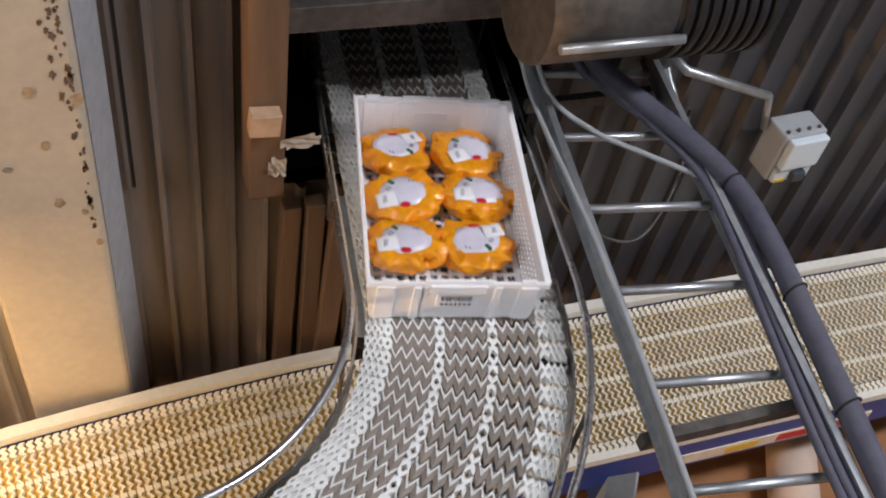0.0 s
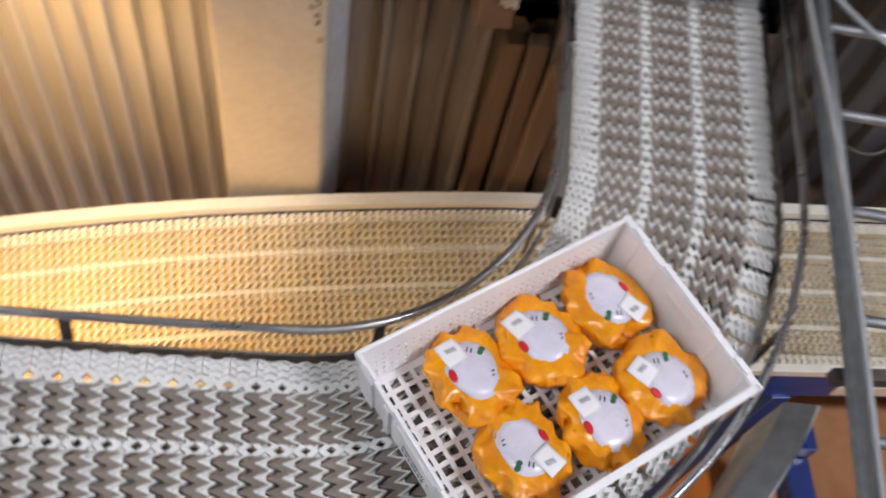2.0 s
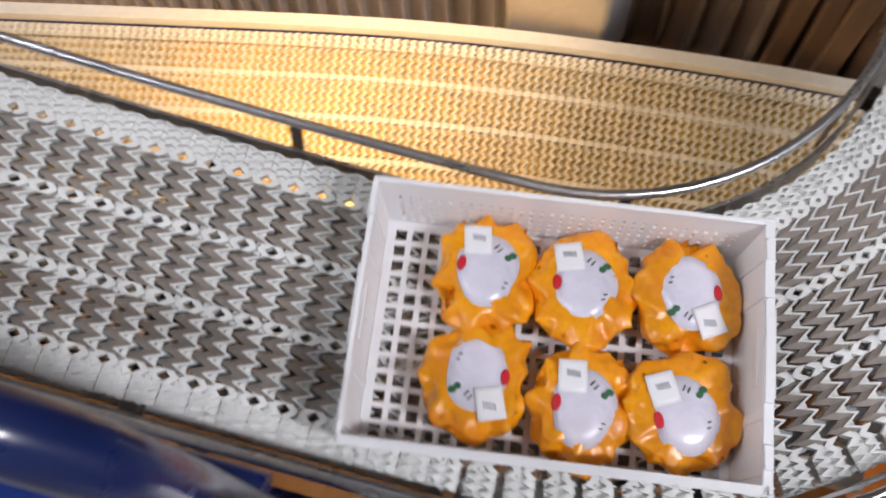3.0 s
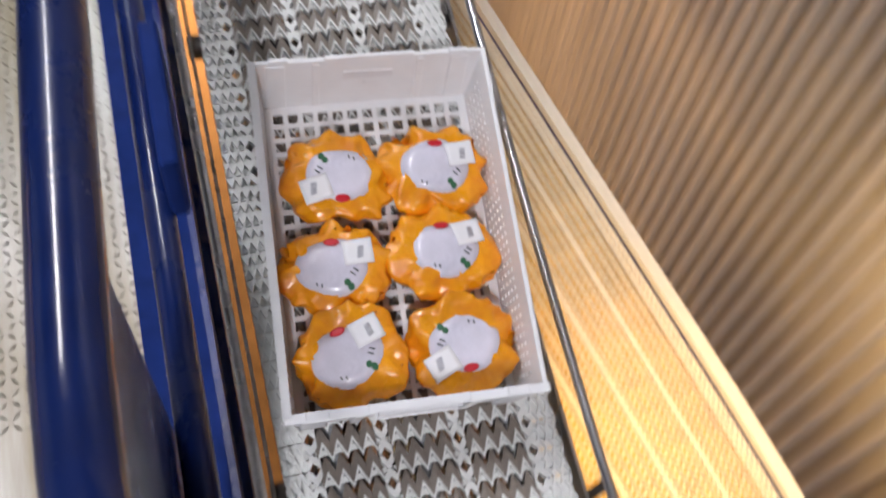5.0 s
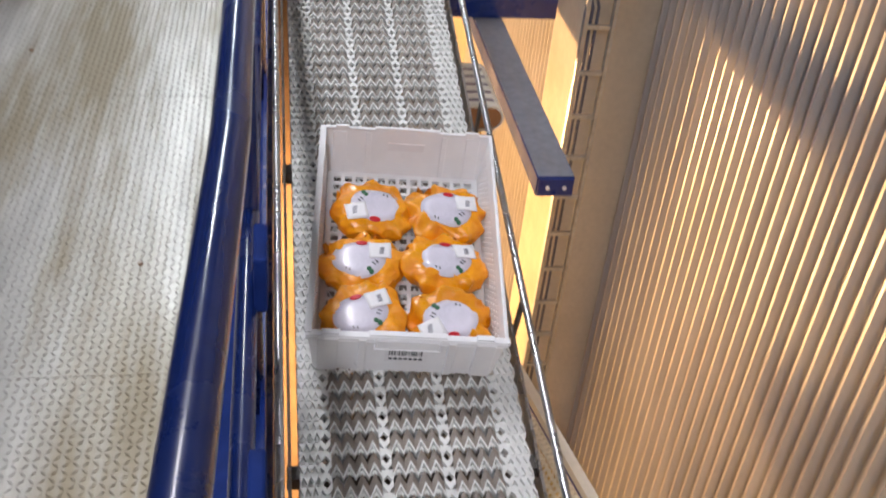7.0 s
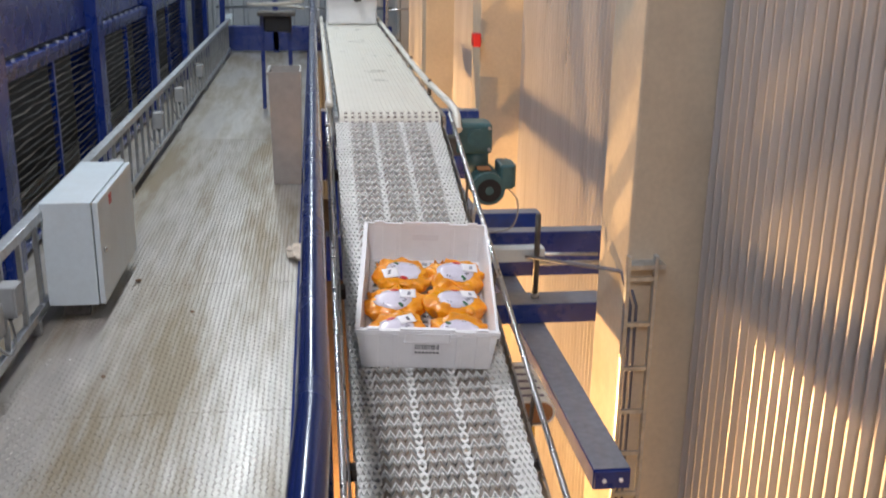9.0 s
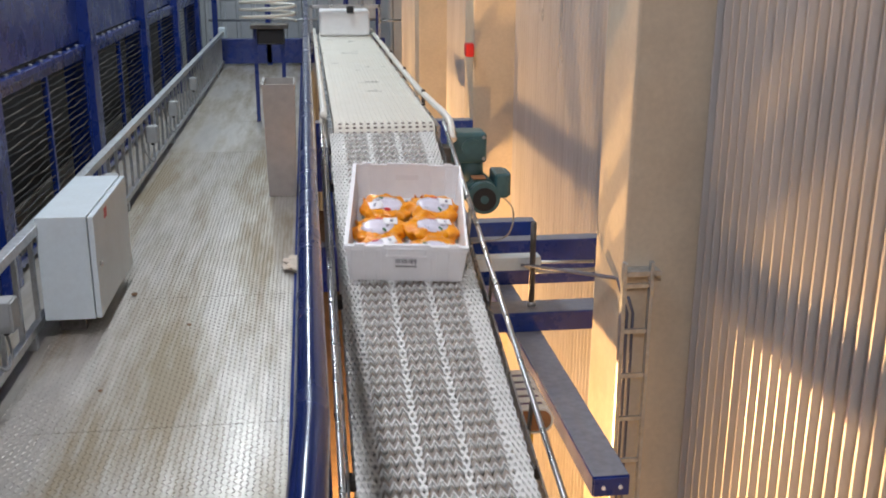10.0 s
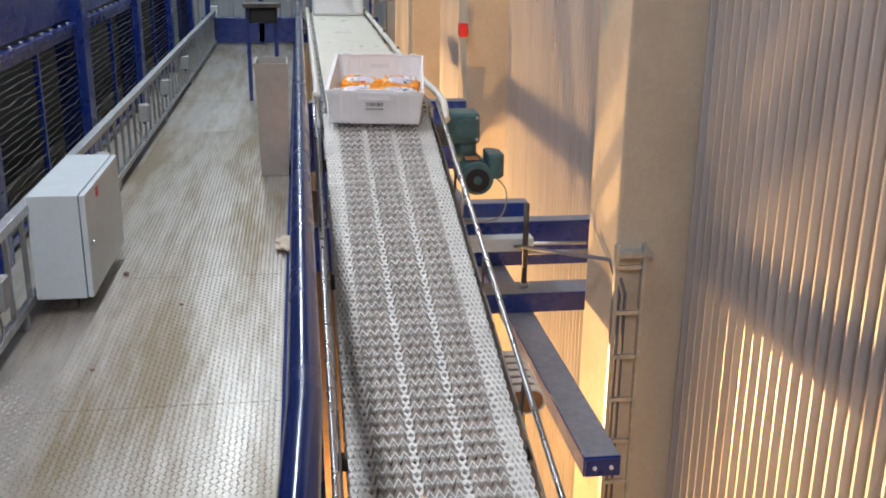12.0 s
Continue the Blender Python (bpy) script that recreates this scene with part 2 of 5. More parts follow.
# ---------------------------------------------------------------- the conveyor's line
CX, CY, R, PHI = 0.298, 0.139, 0.791, radians(82.9)   # straight run, end of the bend, radius, angle of the bend
ZB, SLOPE, Y_FOOT, Y_TOP = 0.10, 0.249, 0.60, 4.20
HALF = 0.227                                        # half the belt's width
DROP = 0.17                                         # the return run lies this far below
IN_LEN = 1.45                                       # straight run before the bend


def plan(s):
    """Place and heading on the plan, s metres past the bend's end (on the level)."""
    if s >= 0:
        return CX, CY + s, 0.0
    if s > -R * PHI:
        a = -s / R
        return CX + R * (1 - math.cos(a)), CY - R * math.sin(a), a
    d = -s - R * PHI
    return CX + R * (1 - math.cos(PHI)) + d * math.sin(PHI), CY - R * math.sin(PHI) - d * math.cos(PHI), PHI


def height(s):
    soft = lambda u, k: k * (math.log1p(math.exp(-abs(u) / k)) + max(u, 0) / k)
    return ZB + SLOPE * (soft(s - (Y_FOOT - CY), 0.41) - soft(s - (Y_TOP - CY), 0.06))


def line(s):
    """Point, forward, side (right), up on the belt's surface."""
    x, y, h = plan(s)
    z = height(s)
    dz = (height(s + 0.01) - height(s - 0.01)) / 0.02
    f = Vector((-math.sin(h), math.cos(h), dz)).normalized()
    r = Vector((math.cos(h), math.sin(h), 0))
    return Vector((x, y, z)), f, r, r.cross(f)


S_BEG, S_END = -R * PHI - IN_LEN, Y_TOP - CY + 0.03
# top run sampled, so that arc length along it is known
SAMPLES = [S_BEG + (S_END - S_BEG) * i / 600 for i in range(601)]
ARC = [0.0]
for sa, sb in zip(SAMPLES, SAMPLES[1:]):
    ARC.append(ARC[-1] + (line(sb)[0] - line(sa)[0]).length)
TOP_LEN = ARC[-1]
ROLL_R = DROP / 2
LOOP = 2 * TOP_LEN + 2 * math.pi * ROLL_R


def on_loop(a):
    """Pose of a belt link at arc length a round the whole endless belt."""
    a %= LOOP
    turn = math.pi * ROLL_R
    if a < TOP_LEN:
        p, f, r, u = line(float(np.interp(a, ARC, SAMPLES)))
    elif a < TOP_LEN + turn:
        p, f, r, u = line(S_END)
        g = (a - TOP_LEN) / ROLL_R
        p = p - u * ROLL_R + (u * math.cos(g) + f * math.sin(g)) * ROLL_R
        f, u = f * math.cos(g) - u * math.sin(g), u * math.cos(g) + f * math.sin(g)
    elif a < 2 * TOP_LEN + turn:
        p, f, r, u = line(float(np.interp(2 * TOP_LEN + turn - a, ARC, SAMPLES)))
        p, f, u = p - u * DROP, -f, -u
    else:
        p, f, r, u = line(S_BEG)
        g = math.pi + (a - 2 * TOP_LEN - turn) / ROLL_R
        p = p - u * ROLL_R + (u * math.cos(g) + f * math.sin(g)) * ROLL_R
        f, u = f * math.cos(g) - u * math.sin(g), u * math.cos(g) + f * math.sin(g)
    m = Matrix((r, f, u)).transposed().to_4x4()
    m.translation = p
    return m


# where the crate's middle is along the top run, second by second
RUN_T = (0, 1, 2, 3.2, 5, 6, 8.5, 9, 11, 12)
RUN_S = (-1.345, -0.905, -0.500, -0.012, 0.845, 1.305, 2.455, 2.700, 3.680, 4.160)


def run(t):
    """Metres past the bend reached by the crate at t: a cubic through the fitted places, its slopes taken over both neighbours."""
    n = len(RUN_T)
    slope = [(RUN_S[min(i + 1, n - 1)] - RUN_S[max(i - 1, 0)]) / (RUN_T[min(i + 1, n - 1)] - RUN_T[max(i - 1, 0)]) for i in range(n)]
    i = max(0, min(n - 2, int(np.searchsorted(RUN_T, t, "right")) - 1))
    d = RUN_T[i + 1] - RUN_T[i]
    u = (t - RUN_T[i]) / d
    return ((2 * u ** 3 - 3 * u * u + 1) * RUN_S[i] + (u ** 3 - 2 * u * u + u) * d * slope[i]
            + (3 * u * u - 2 * u ** 3) * RUN_S[i + 1] + (u ** 3 - u * u) * d * slope[i + 1])


ARC0 = float(np.interp(0, SAMPLES, ARC))            # arc length at the end of the bend


def offset_frames(s0, s1, n, side, up):
    out = []
    for i in range(n + 1):
        p, f, r, u = line(s0 + (s1 - s0) * i / n)
        out.append((p + r * side + u * up, r, u))
    return out


# ---------------------------------------------------------------- setting
# walkway of tread plate
X_WALK0, X_WALK1, Y0, Y1 = -1.75, -0.008, -0.8, 17.0
floor = part("floor", cbox(X_WALK0 - 2.2, Y0, -0.06, X_WALK1, Y1, -0.004), PLATE)
tagged(floor, "worn grey steel tread-plate walkway with brown stains", "floor", kind="structure")


def tread_lozenges():
    """Raised lozenges of the tread plate near the camera, joined into one mesh."""
    vs, fs = [], []
    pitch = 0.022
    for iy in range(int((9.0 - 0.9) / pitch)):
        for ix in range(int(1.22 / pitch)):
            x = -0.03 - (ix + 0.5) * pitch
            y = 0.9 + iy * pitch
            a = radians(45) if (ix + iy) % 2 else radians(-45)
            ca, sa, b = math.cos(a), math.sin(a), len(vs)
            for lx, ly, h in ((-0.0125, 0, -0.004), (0, -0.0042, -0.004), (0.0125, 0, -0.004), (0, 0.0042, -0.004), (0, 0, -0.0006)):
                vs.append((x + lx * ca - ly * sa, y + lx * sa + ly * ca, h))
            fs += [(b, b + 1, b + 4), (b + 1, b + 2, b + 4), (b + 2, b + 3, b + 4), (b + 3, b, b + 4)]
    me = bpy.data.meshes.new("tread_pattern")
    me.from_pydata(vs, [], fs)
    me.materials.append(PLATE)
    ob = new("tread_pattern", me)
    ob.parent = floor
    ob["kind"] = "stuff"


tread_lozenges()
for yj in (2.05, 3.55, 5.05, 7.75, 10.6):
    part("plate_joint", cbox(-1.25, yj - 0.0025, -0.0038, -0.03, yj + 0.0025, -0.0024), PLATE, floor)

lower = part("ground", cbox(-5, -8, -2.75, 6, 18, -2.65), LOWFLOOR)
tagged(lower, "dim brown concrete floor of the lower storey", "floor", kind="structure")


def ribbed(name, y0, y1, x, z0, z1, mat, label, pitch=0.2, depth=0.035, kind_face=-1, flip=False):
    """Trapezoidal cladding standing along y (or along x when flip)."""
    bm = bmesh.new()
    prof = ((0.0, 0), (0.36, 0), (0.46, 1), (0.62, 1), (0.72, 0))
    pts = []
    n = int((y1 - y0) / pitch)
    for i in range(n):
        for a, d in prof:
            pts.append((y0 + (i + a) * pitch, x + kind_face * d * depth))
    pts.append((y1, x))
    back = x - kind_face * 0.05
    cols = []
    for a, b in pts:
        lo, hi = ((b, a, z0), (b, a, z1)) if not flip else ((a, b, z0), (a, b, z1))
        cols.append((bm.verts.new(lo), bm.verts.new(hi)))
    for c, d in zip(cols, cols[1:]):
        bm.faces.new((c[0], d[0], d[1], c[1]))
    e = [bm.verts.new(((back, a, z) if not flip else (a, back, z))) for a, z in ((y0, z0), (y0, z1), (y1, z1), (y1, z0))]
    bm.faces.new(e)
    bm.faces.new((cols[0][0], cols[0][1], e[1], e[0]))
    bm.faces.new((cols[-1][0], cols[-1][1], e[2], e[3]))
    ob = part(name, bm, mat)
    return tagged(ob, label, "wall", kind="structure")


XW = 1.60
CLADTXT = "bare corrugated steel cladding lit warm from below"
ribbed("wall_east_1", 0.33, 17.0, XW, -2.65, 5.0, CLAD, CLADTXT, 0.072, 0.040)
# weathered stretch, with the opening through which the conveyor comes
OY0, OY1, OZ0, OZ1 = -1.10, -0.37, -0.12, 0.42
OLD = "weathered brown corrugated cladding beside the conveyor opening"
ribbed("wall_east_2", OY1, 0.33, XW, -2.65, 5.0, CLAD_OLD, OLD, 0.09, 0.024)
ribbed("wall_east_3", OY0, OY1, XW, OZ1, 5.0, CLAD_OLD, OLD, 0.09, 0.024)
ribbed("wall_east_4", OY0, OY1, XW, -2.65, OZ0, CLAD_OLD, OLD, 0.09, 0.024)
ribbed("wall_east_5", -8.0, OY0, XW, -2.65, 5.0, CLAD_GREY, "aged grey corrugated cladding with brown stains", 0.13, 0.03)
# passage behind the opening, its shade put into the near-black lining colour
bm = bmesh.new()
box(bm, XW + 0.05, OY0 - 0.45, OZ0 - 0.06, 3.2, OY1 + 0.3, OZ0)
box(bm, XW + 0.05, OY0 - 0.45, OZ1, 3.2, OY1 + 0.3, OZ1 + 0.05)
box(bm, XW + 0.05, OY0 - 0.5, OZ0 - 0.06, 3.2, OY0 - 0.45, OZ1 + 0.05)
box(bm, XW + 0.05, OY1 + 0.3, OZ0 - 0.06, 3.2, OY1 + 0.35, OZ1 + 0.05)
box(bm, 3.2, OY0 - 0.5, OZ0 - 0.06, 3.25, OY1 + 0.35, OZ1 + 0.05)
tagged(part("wall_passage", bm, BLACK), "conveyor passage lining, coloured near-black for its shade", "wall", kind="structure")
ribbed("wall_north", -5, 1.6, 17.0, -2.65, 5.0, GREYWALL, "light grey ribbed end wall of the hall", 0.25, 0.03, -1, True)
tagged(part("wall_south", cbox(-5, -8.1, -2.65, 1.6, -8.0, 5.0), GREYWALL), "plain grey end wall of the hall", "wall", kind="structure")
tagged(part("wall_west", cbox(-5.1, -8, -2.65, -5.0, 17, 5.0), GREYWALL), "plain grey side wall of the hall", "wall", kind="structure")
tagged(part("ceiling", cbox(-5, -8, 5.0, 1.65, 17, 5.1), GREYWALL), "grey sheet-metal hall roof", "ceiling", kind="structure")
for yy in (-3.6, 3.0, 7.0, 11.0, 15.0):
    lum = thing("ceiling_light", "long white luminaire fixed below the roof", "lamp", "roof luminaires", place=pose(-0.9, yy, 4.78))
    part("housing", cbox(-0.22, -1.15, 0.0, 0.22, 1.15, 0.222, 0.01), CABINET, lum)
    for sx in (-0.1, 0.1):
        part("light_tube", tubed([(sx, -1.1, 0.01), (sx, 1.1, 0.01)], 0.016), LIT, lum)


def column(y0, y1, x0, label, edge, splay=0.0):
    """A column against the cladding; its near flank may splay towards the wall."""
    c = thing("column", label, "column", "hall columns", place=pose(0, 0, 0))
    x1 = XW + 0.01
    bm = bmesh.new()
    pts = [(x0, y0 + splay), (x0, y1), (x1, y1), (x1, y0)]
    lo = [bm.verts.new((x, y, -2.65)) for x, y in pts]
    hi = [bm.verts.new((x, y, 5.0)) for x, y in pts]
    bm.faces.new(lo)
    bm.faces.new(hi[::-1])
    for i in range(4):
        bm.faces.new((lo[i], lo[(i + 1) % 4], hi[(i + 1) % 4], hi[i]))
    bmesh.ops.bevel(bm, geom=[e for e in bm.edges if abs(e.verts[0].co.z - e.verts[1].co.z) > 1], offset=0.010, segments=2, affect="EDGES", profile=0.5)
    part("shaft", bm, CONCRETE, c)
    bm = bmesh.new()
    d = Vector((x1 - x0, -splay, 0)).normalized()
    n = Vector((d.y, -d.x, 0)) * 0.004
    a, b = Vector((x0, y0 + splay, 0)) + d * 0.014, Vector((x1, y0, 0)) - d * 0.012
    q = [a + n * 0.2, b + n * 0.2, b + n, a + n]
    lo = [bm.verts.new((p.x, p.y, -2.65)) for p in q]
    hi = [bm.verts.new((p.x, p.y, 5.0)) for p in q]
    for i in range(4):
        bm.faces.new((lo[i], lo[(i + 1) % 4], hi[(i + 1) % 4], hi[i]))
    part("side_face", bm, edge, c, "grey rendered side of the column")
    return c


column(0.037, 0.37, 1.42, "cream painted concrete column with chipped edges", COLGREY, 0.065)
near_column = bpy.data.objects["column"]
for k, (yy, zz, sz) in enumerate(((0.185, 0.10, 0.020), (0.19, 0.28, 0.016), (0.20, 0.43, 0.022), (0.135, 0.06, 0.014), (0.112, 0.40, 0.025), (0.114, -0.05, 0.016))):
    bm = bmesh.new()
    rnd = random.Random(40 + k)
    rim = [bm.verts.new((1.4195, yy + sz * rnd.uniform(0.6, 0.85) * math.cos(a) * 0.8, zz + sz * rnd.uniform(0.6, 0.9) * math.sin(a))) for a in [math.tau * i / 14 for i in range(14)]]
    bm.faces.new(rim)
    g = bmesh.ops.extrude_face_region(bm, geom=bm.faces[:])
    for v in g["geom"]:
        if isinstance(v, bmesh.types.BMVert):
            v.co.x -= 0.0015
    part("chipped_patch", bm, STAINED, near_column, "brown chipped patch")
rnd = random.Random(77)
for k in range(70):
    zz = rnd.uniform(0.0, 0.75)
    yy = 0.114 + abs(rnd.gauss(0, 0.006 + 0.03 * max(0.0, zz - 0.1)))
    sz = rnd.uniform(0.0025, 0.0075) * (1.4 if zz > 0.3 else 1)
    bm = bmesh.new()
    rim = [bm.verts.new((1.4196, yy + sz * rnd.uniform(0.2, 1.0) * math.cos(a), zz + 1.8 * sz * rnd.uniform(0.35, 1.0) * math.sin(a))) for a in [math.tau * i / 16 for i in range(16)]]
    bm.faces.new(rim)
    g = bmesh.ops.extrude_face_region(bm, geom=bm.faces[:])
    for v in g["geom"]:
        if isinstance(v, bmesh.types.BMVert):
            v.co.x -= 0.0012
    part("grime_spot", bm, GRIME, near_column, "dark grime on the column's edge")
column(3.80, 4.20, 1.26, "cream concrete column with a grey upper part", CONCRETE)
column(7.58, 7.98, 1.24, "cream concrete column with a grey upper part", CONCRETE)
column(11.4, 11.8, 1.24, "grey concrete column farther down the hall", CONCRETE)

# handrail of the walkway
RAILX, RAILZ = -0.018, 1.10
rail = thing("handrail", "glossy blue tubular steel handrail along the walkway", "railing")
part("top_rail", tubed([(RAILX - 0.030, 0.285, 0.60), (RAILX - 0.030, 0.285, 0.93), (RAILX - 0.030, 0.294, 0.99), (RAILX - 0.030, 0.318, 1.042), (RAILX - 0.030, 0.356, 1.078), (RAILX - 0.030, 0.405, 1.096), (RAILX - 0.030, 0.47, RAILZ), (RAILX, 1.3, RAILZ)] + [(RAILX, 2 + i, RAILZ) for i in range(15)], 0.0265, 20), RAILBLUE, rail)
part("middle_rail", tubed([(RAILX, 0.295, 0.58)] + [(RAILX, 1 + i, 0.58) for i in range(16)], 0.020, 14), RAILBLUE, rail)
for i in range(10):
    post = part("post", tubed([(RAILX, 0.285 + 1.62 * i, -0.05), (RAILX - (0.030 if i == 0 else 0), 0.285 + 1.62 * i, 0.66 if i == 0 else RAILZ)], 0.021, 14), RAILBLUE, rail)
part("infill_plate", cbox(RAILX - 0.026, 0.30, 0.13, RAILX - 0.022, 0.62, 0.98), BLUE, rail, "flat blue infill plate")
for y0, y1 in ((0.90, 1.13), (1.57, 1.69)):
    part("bracket", cbox(-0.004, y0, 0.58, 0.022, y1, 0.70, 0.006), BLUE_MATT, rail, "dark blue bracket towards the conveyor")
part("toe_board", cbox(-0.006, -0.8, -0.02, 0.006, 17, 0.11), BLUE, rail, "flat blue toe board")
# made-up fixture, out of sight, placed where the lower belt's fill light is
strip = thing("added_strip_light", "added slim tube light, unseen under the inclined conveyor", "lamp", place=pose(0.33, 0.75, -0.225))
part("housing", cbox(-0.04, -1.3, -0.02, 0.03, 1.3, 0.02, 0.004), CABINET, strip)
part("light_tube", tubed([(0.01, -1.15, -0.028), (0.01, 1.15, -0.028)], 0.008), WARMLIT, strip, "glowing warm tube of the added fixture")
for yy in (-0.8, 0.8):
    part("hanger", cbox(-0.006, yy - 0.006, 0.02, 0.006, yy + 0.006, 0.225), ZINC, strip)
stringer = thing("walkway_beam", "blue steel channel carrying the edge of the walkway", "beam")
part("web", cbox(0.006, -0.8, -0.26, 0.022, 17, -0.02), BLUE, stringer)
part("edge_plate", cbox(-0.125, -0.8, -0.0015, -0.0065, 17, 0.004), BLUE_MATT, stringer, "flat blue edge plate")
part("flange", cbox(0.016, -0.8, -0.26, 0.03, 17, -0.245), BLUE, stringer)

# ---------------------------------------------------------------- conveyor
conveyor = thing("conveyor", "curved and inclined modular belt conveyor with steel guide rails", "conveyor")
for side in (-1, 1):
    fr = offset_frames(S_BEG + 0.05, S_END - 0.02, 90, side * (HALF + 0.014), 0)
    bm = bmesh.new()
    profile_sweep(bm, fr, [(-0.003, -0.11), (0.003, -0.11), (0.003, -0.012), (-0.003, -0.012)])
    part("side_plate", bm, STEEL, conveyor)
    pts = [p for p, _, _ in offset_frames(S_BEG + 0.2, S_END - 0.05, 90, side * (HALF + 0.032), 0.058)]
    part("guide_rail", tubed(pts, 0.0085, 10), STEEL, conveyor, "round bright steel guide rail")
    s = S_BEG + 0.5
    while s < S_END:
        p, f, r, u = line(s)
        m = Matrix((r * side, f, u)).transposed().to_4x4()
        m.translation = p + r * side * (HALF + 0.026)
        bm = bmesh.new()
        box(bm, 0.0, -0.010, -0.10, 0.008, 0.010, 0.046, 0.002, m)
        box(bm, 0.0, -0.008, 0.040, 0.016, 0.008, 0.054, 0.002, m)
        part("rail_bracket", bm, DARKSTEEL, conveyor)
        s += 0.62
# wear strips under the belt
for off in (-0.14, 0.0, 0.14):
    bm = bmesh.new()
    profile_sweep(bm, offset_frames(S_BEG + 0.1, S_END - 0.1, 80, off, 0), [(-0.012, -0.035), (0.012, -0.035), (0.012, -0.022), (-0.012, -0.022)])
    part("wear_strip", bm, PLASTIC_GREY, conveyor)
for s in (-2.3, -1.7, -1.0, -0.3, 0.5, 1.3, 2.1, 2.9, 3.7):
    p, f, r, u = line(s)
    m = Matrix((r, f, u)).transposed().to_4x4()
    m.translation = p
    part("cross_bar", cbox(-HALF - 0.02, -0.015, -0.075, HALF + 0.02, 0.015, -0.036, 0, m), DARKSTEEL, conveyor)


def belt_link():
    """One zigzag row of the open belt: outer teeth, three wide zigzag fields and the ribs between them."""
    bm = bmesh.new()

    def zig(x0, x1, teeth, amp, half, top, bot, y=0.0, flip=1):
        n = teeth * 2
        rows = []
        for i in range(n + 1):
            x = x0 + (x1 - x0) * i / n
            yy = y + flip * (amp if i % 2 else -amp)
            rows.append([bm.verts.new((x, yy + d, h)) for d, h in ((-half, bot), (-half, top), (half, top), (half, bot))])
        for a, b in zip(rows, rows[1:]):
            for k in range(3):
                bm.faces.new((a[k], a[k + 1], b[k + 1], b[k]))
        bm.faces.new(rows[0])
        bm.faces.new(rows[-1])
    e = HALF - 0.004
    # edges and ribs: two mirrored zigzags a link, which close up into a lattice with open diamonds
    for sx in (-1, 1):
        for yy, flip in ((-0.0116, 1), (0.0116, -1)):
            zig(sx * e, sx * 0.181, 3, 0.0086, 0.0050, 0.0, -0.012, yy, flip)
    for c in (-0.118, 0.0, 0.118):
        zig(c - 0.048, c + 0.048, 4, 0.0135, 0.0036, 0.0, -0.012)
    for c in (-0.173, -0.059, 0.059, 0.173):
        for yy, flip in ((-0.0116, 1), (0.0116, -1)):
            zig(c - 0.0105, c + 0.0105, 1, 0.0070, 0.0074, -0.0005, -0.012, yy, flip)
    for c in (-0.118, 0.0, 0.118):
        n = 8
        rows = []
        for i in range(n + 1):
            x = c - 0.048 + 0.096 * i / n
            yy = 0.0135 if i % 2 else -0.0135
            rows.append([bm.verts.new((x, yy + d, h)) for d, h in ((0.0037, -0.013), (0.0037, -0.003), (0.030, -0.0055), (0.030, -0.013))])
        for p, q in zip(rows, rows[1:]):
            for k in range(3):
                bm.faces.new((p[k], p[k + 1], q[k + 1], q[k])).material_index = 1
    for sx in (-1, 1):
        box(bm, sx * 0.182, -0.0225, -0.0135, sx * (e - 0.002), 0.0225, -0.0095)
    bar = bmesh.ops.create_cube(bm, size=1)["verts"]
    for v in bar:
        v.co = Vector((v.co.x * 2 * e, v.co.y * 0.009, -0.013 + v.co.z * 0.006))
    return bm


LINKS = 300
PITCH = LOOP / LINKS
link0 = part("belt_link", belt_link(), [BELT, GRIP], conveyor)
link_obs = [link0]
for i in range(1, LINKS):
    ob = new("belt_link", link0.data)
    ob.parent = conveyor
    link_obs.append(ob)

# ---------------------------------------------------------------- crate
CW, CL, CH = 0.395, 0.59, 0.142
crate = thing("crate", "white perforated plastic crate holding six orange packs", "crate")


